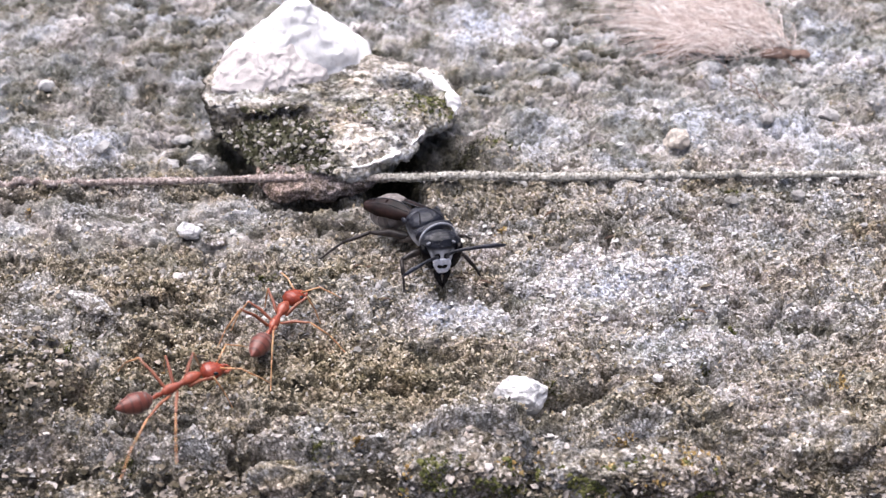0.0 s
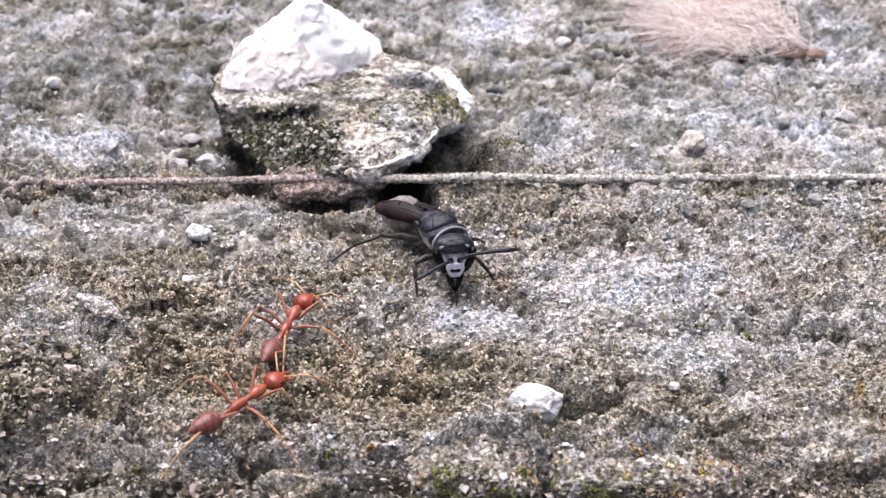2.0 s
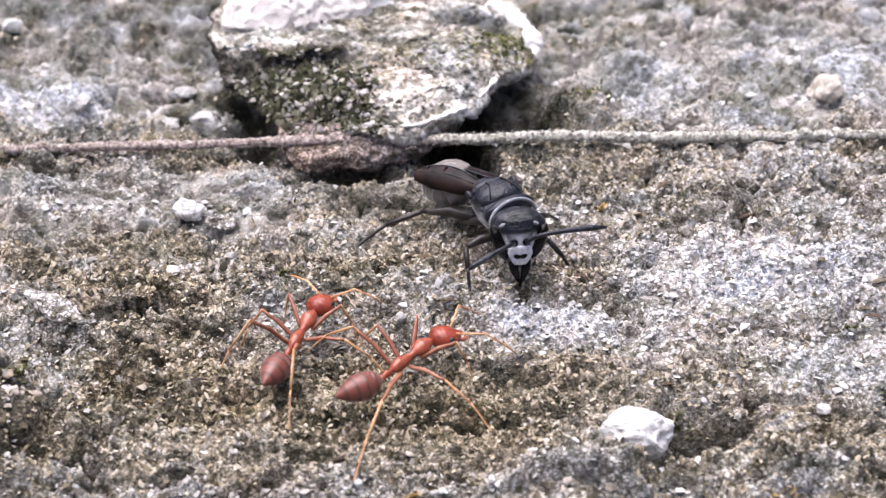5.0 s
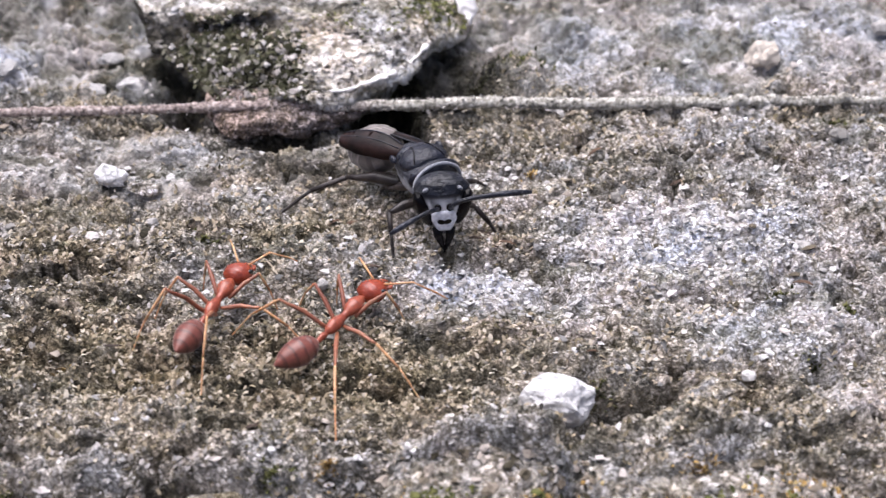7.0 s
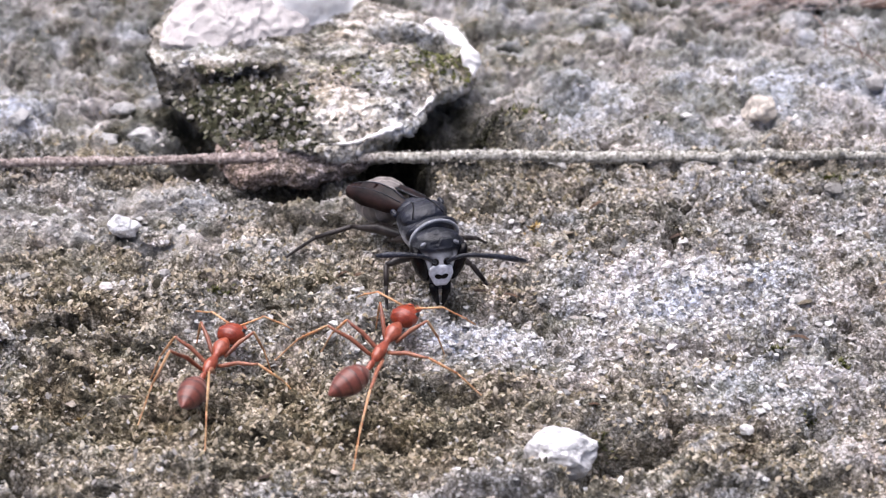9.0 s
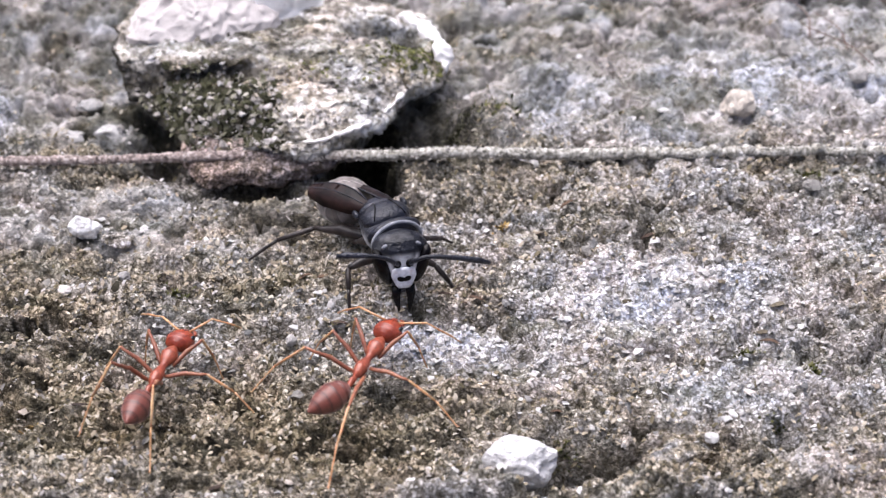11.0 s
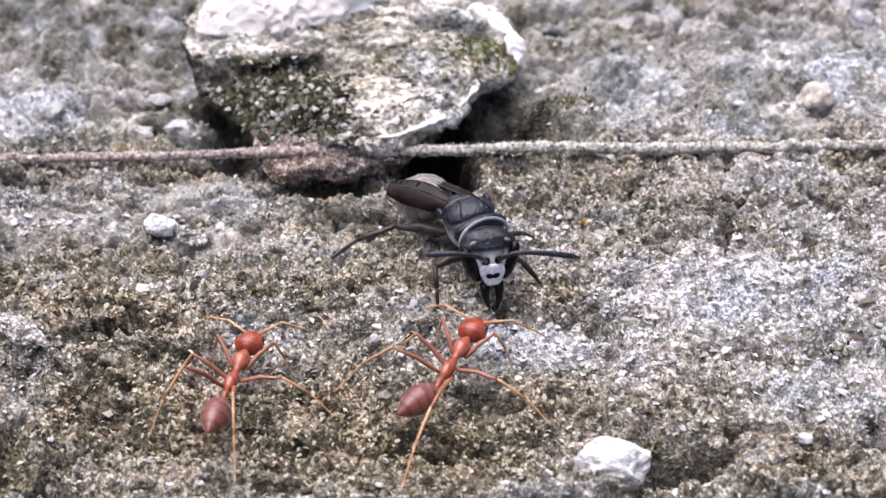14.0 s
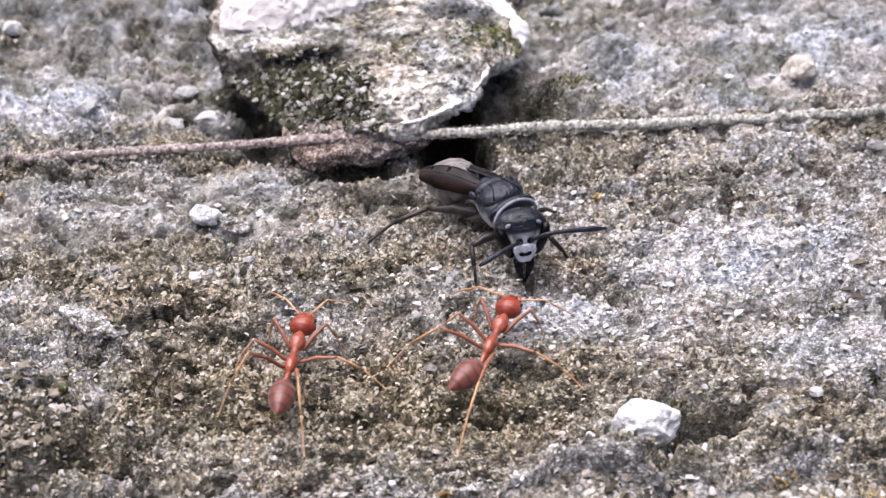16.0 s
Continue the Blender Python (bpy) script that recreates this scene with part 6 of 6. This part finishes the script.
        if sx < 0:
            pts = [(0, 0, 0), (-0.32, 0.28, 0.34), (-0.66, 0.40, 0.52), (-1.2, 0.42, 0.57), (-2.4, 0.35, 0.52), (-3.4, 0.25, 0.40), (-4.1, 0.18, 0.28)]
        else:
            pts = [(0, 0, 0), (0.42, 0.28, 0.32), (0.86, 0.40, 0.54), (1.25, 0.42, 0.62), (1.95, 0.36, 0.66), (2.65, 0.26, 0.64), (3.15, 0.16, 0.58)]
        an = part("antenna", loft(pts, [0.09, 0.105, 0.10, 0.105, 0.13, 0.15, 0.08], 12), WASP_BLACK, head, "black thickened feeler", at=base)
        g["antenna_l" if sx < 0 else "antenna_r"] = an
    # shield of the lower face with two dark dots
    rows, faces = [], []
    for k, (z, hw) in enumerate(((0.04, 0.40), (-0.12, 0.58), (-0.36, 0.64), (-0.60, 0.54), (-0.82, 0.42), (-0.98, 0.28))):
        for q in np.linspace(-1, 1, 9):
            rows.append((hw * q, 0.965 - 0.16 * (hw * q) ** 2 - 0.10 * max(-z - 0.3, 0) ** 1.5 + 0.03, z))
    for k in range(5):
        for q in range(8):
            i = k * 9 + q
            faces.append((i, i + 1, i + 10, i + 9))
    m = len(rows)
    rows += [(x, y - 0.22, z) for x, y, z in rows]
    faces += [tuple(i + m for i in reversed(f)) for f in faces]
    edge = list(range(9)) + [17, 26, 35, 44, 53] + list(range(52, 44, -1)) + [36, 27, 18, 9]
    for a, b in zip(edge, edge[1:] + edge[:1]):
        faces.append((a, a + m, b + m, b))
    shield = part("face_shield", (rows, faces), WASP_WHITE, head, "white face shield")
    for sx in (-1, 1):
        part("dark_dot", ball((0.15 * sx, 0.955, -0.50), (1, 0, 0.25 * sx), (0.22, 0.06, 0.15), 12), WASP_GLOSS, shield)
    for dx, dz in ((-0.17, 1.14), (0.17, 1.14), (0.0, 1.02)):
        part("simple_eye", ball((dx, 0.36 + (0.12 if dx == 0 else 0), dz + 0.06), (0, 1, 0.6), (0.07, 0.085, 0.085), 8), WASP_GLOSS, head)
    # the head is a long one
    for ob in (head, *head.children_recursive):
        for q in ob.data.vertices:
            q.co.z *= 1.12
        if ob is not head:
            ob.location.z *= 1.12
    # legs: (hip, knee, foot)
    legs = {
        "fl": ((1.55, -3.0, 2.3), (0.05, -3.75, 2.15), (0.22, -5.35, 0.02)),
        "fr": ((3.10, -2.6, 2.3), (4.40, -2.7, 1.60), (5.70, -3.30, 0.02)),
        "ml": ((1.1, -1.4, 2.0), (0.2, -0.9, 1.5), (-0.5, 0.1, 0.02)),
        "mr": ((2.5, -1.2, 2.0), (3.9, -0.5, 1.55), (5.0, 0.40, 0.02)),
        "hl": ((0.8, -0.7, 1.7), (-2.2, 0.30, 1.35), (-5.7, -0.85, 0.02)),
        "hr": ((1.2, 0.1, 1.95), (1.4, 1.4, 1.7), (0.9, 2.7, 0.02)),
    }
    for key, (hip, knee, foot) in legs.items():
        ft = np.array(foot)
        ft[2] = float(ground_height(ft[0], ft[1])) + 0.05
        g[key] = build_leg(w, np.array(hip) - o, ft - o, 2.0, 2.6, 0.21, WASP_LEG, np.array(knee) - o, 1.45 if key[0] == "h" else 1.1)
    return w, g


HEAD_AT = (np.array((2.72, -3.85, 2.85)) - WASP_AT) * MM
HEAD_POSE = pose(*HEAD_AT, 17, 0, 180 + 6)
WASP, WASP_PARTS = build_wasp()
cam.data.dof.focus_object = WASP_PARTS["head"]


# ---- what moves ----
def ant_rows(rows, ride=ANT_RIDE):
    """Rows of (seconds, x mm, y mm, heading in degrees from +x[, nose-down degrees]): the ant stands on the ground."""
    out = []
    for t, x, y, a, *n in rows:
        d = radians(a)
        z = float(np.mean(ground_height(x + np.array((0, 2, -2, 1, -1)) * 1.3, y + np.array((0, 1, 1, -2, -2)) * 1.3))) + ride
        ahead = float(ground_height(x + 2 * math.cos(d), y + 2 * math.sin(d)) - ground_height(x - 2 * math.cos(d), y - 2 * math.sin(d)))
        out.append((t, pose(x * MM, y * MM, z * MM, math.degrees(math.atan2(ahead, 4.0)) * 0.25 - (n[0] if n else 0.0), 0, a - 90)))
    return out


def gait(parts, rows, until, stride=16.0, set_back={}):
    """Legs swing in two sets of three while the ant covers ground; set_back: turns of a leg at rest, (seconds, degrees)."""
    times = [r[0] for r in rows]
    for key, flip in (("fl", 0), ("mr", 0), ("hl", 0), ("fr", 1), ("ml", 1), ("hr", 1)):
        leg = parts[key]
        keys, way, last = [], 0.0, None
        for t in np.arange(0, until + 0.01, 0.1):
            x, y = np.interp(t, times, [r[1] for r in rows]), np.interp(t, times, [r[2] for r in rows])
            step = 0.0 if last is None else math.hypot(x - last[0], y - last[1])
            way, last = way + step, (x, y)
            swing = stride * min(step / 0.15, 1.0) * math.sin(way / 3.2 * 2 * math.pi + flip * math.pi)
            lift = max(swing, 0) * 0.35 * (1 if key[1] == "l" else -1)
            rest = set_back.get(key, ((0.0, 0.0),))
            rest = float(np.interp(t, [q[0] for q in rest], [q[1] for q in rest]))
            keys.append((float(t), pose(*leg.location, 0, lift, rest + swing * (1 if key[1] == "r" else -1))))
        if until < 16.0:
            keys.append((16.0, pose(*leg.location)))
        walk(leg, keys)


def sway(ob, rows):
    """Keys turns about the part's own origin: (seconds, rx, ry, rz) on top of how it was built."""
    base = ob.matrix_basis.copy()
    walk(ob, [(t, base @ pose(0, 0, 0, rx, ry, rz)) for t, rx, ry, rz in rows])


def motions():
    walk(SENTRY, ant_rows(SENTRY_ROWS))
    walk(RIVAL, ant_rows(RIVAL_ROWS))
    walk(RUNNER, ant_rows(RUNNER_ROWS))
    walk(STRAY, ant_rows(STRAY_ROWS))
    walk(SCOUT, ant_rows(SCOUT_ROWS))
    gait(RIVAL_PARTS, RIVAL_ROWS, 12.0, 16.0, {
        "hr": ((0, 30), (0.5, 20), (1, 0), (2.5, 0), (3.5, 20), (6, 30), (6.5, 30), (7.5, 25), (8, 21), (9, 17), (11.3, 2), (12, 0)),
        "mr": ((0, -30), (0.5, -15), (1, 0), (12, 0))})
    gait(RUNNER_PARTS, RUNNER_ROWS, 4.0, 24.0)
    gait(STRAY_PARTS, STRAY_ROWS, 14.0, 24.0)
    gait(SCOUT_PARTS, SCOUT_ROWS, 2.0, 24.0)
    sway(SENTRY_PARTS["head"], [(0, 0, 0, -14), (3.5, 0, 0, -12), (6, 0, 0, -2), (7.0, 0, 0, -2), (7.5, -6, 0, -48), (8.0, 0, 0, -8), (8.5, 0, 0, 0), (16, 0, 0, 2)])
    sway(SENTRY_PARTS["hl"], [(0, 0, 0, 0), (6.0, 0, 0, 2), (7.5, 0, 0, 12), (9.0, 0, 0, 20), (11.5, 0, 0, 14), (12.5, 0, 0, 20), (13.5, 0, 0, 4), (16, 0, 0, 0)])
    sway(SENTRY_PARTS["gaster"], [(0, 0, 0, 0), (7.0, 0, 0, 0), (8.0, 0, 0, 4), (16, 0, 0, 4)])
    sway(SENTRY_PARTS["antenna_l"], [(0, 0, 0, 0), (3, 0, 0, 12), (6, 0, 0, -6), (7.5, 0, 0, -20), (8.5, 0, 0, 10), (11.5, 0, 0, 4), (13, 0, 0, 14), (14.5, 0, 0, -4), (16, 0, 0, -14)])
    sway(SENTRY_PARTS["antenna_r"], [(0, 0, 0, 0), (3, 0, 0, -10), (6, 0, 0, 6), (7.5, 0, 0, 16), (8.5, 0, 0, -6), (11.5, 0, 0, 8), (13, 0, 0, -8), (14.5, 0, 0, 0), (16, 0, 0, 10)])
    sway(RIVAL_PARTS["head"], [(0, 0, 0, -4), (1.0, 0, 0, 0), (2.0, 0, 0, 4), (3.0, 0, 0, 4), (3.5, 0, 0, -8), (6, -4, 0, -16), (6.5, 0, 0, -4), (9.0, 0, 0, 4), (16, 0, 0, 4)])
    sway(RIVAL_PARTS["gaster"], [(0, -4, 0, 0), (3.0, 0, 0, 0), (3.5, 2, 0, -18), (6.0, 4, 0, -10), (9.0, 6, 0, -20), (16, 4, 0, -18)])
    sway(RIVAL_PARTS["antenna_l"], [(0, 0, 0, 0), (1.5, 0, 0, 14), (3.5, 0, 0, -8), (6, 0, 0, 10), (8, 0, 0, 34), (9, 0, 0, 40), (12.5, 0, 0, 44), (14, 0, 0, 38), (16, 0, 0, 46)])
    sway(RIVAL_PARTS["antenna_r"], [(0, 0, 0, 0), (1.5, 0, 0, -10), (3.5, 0, 0, 10), (6, 0, 0, -8), (8, 0, 0, -26), (9, 0, 0, -34), (12.5, 0, 0, -38), (14, 0, 0, -32), (16, 0, 0, -42)])
    walk(WASP, [(t, pose(x * MM, y * MM, 0, 0, 0, a)) for t, x, y, a in ((0, 1.72, -2.0, 0), (3.0, 1.70, -2.0, 0), (3.7, 1.58, -2.0, 0), (6.0, 1.48, -2.0, 0), (8.0, 1.48, -2.0, 0), (8.5, 1.30, -2.03, -3), (9.0, 1.08, -2.05, -5), (11.3, 1.08, -2.05, -3.5), (12.5, 1.12, -2.05, -2), (14.0, 1.22, -2.02, -1.5), (16.0, 1.40, -2.0, -1))])
    sway(WASP_PARTS["head"], [(0, -11, 0, 0), (7.5, -11, 0, 0), (8.1, -9, 0, 2), (8.6, -5, 0, 10), (9.0, -4, 0, 12), (11.5, -2, 0, 12), (13.5, 0, 0, 10), (14.5, -3, 0, 7), (16, -8, 0, 5)])
    sway(WASP_PARTS["antenna_l"], [(0, 0, 5, 0), (7.5, 0, 5, 0), (8.6, 0, -4, 0), (9, 0, -9, 0), (12, 0, -10, 0), (15, 0, -7, 0), (16, 0, -2, 0)])
    sway(WASP_PARTS["antenna_r"], [(0, 0, 12, 34), (7.5, 0, 12, 34), (8.0, 0, 10, 28), (8.6, 0, 1, 4), (9, 0, -3, 0), (12, 0, -5, -2), (15, 0, 0, 2), (15.6, 0, 5, 14), (16, 0, 9, 30)])
    sway(WASP_PARTS["jaw_l"], [(0, 0, 0, 0), (8.0, 0, 0, 0), (9.0, 0, 3, 0), (11.3, 0, 11, 0), (12.5, 0, 11, 0), (14.5, 0, 8, 0), (16, 0, 3, 0)])
    sway(WASP_PARTS["jaw_r"], [(0, 0, 0, 0), (8.0, 0, 0, 0), (9.0, 0, -3, 0), (11.3, 0, -11, 0), (12.5, 0, -11, 0), (14.5, 0, -8, 0), (16, 0, -3, 0)])


motions()
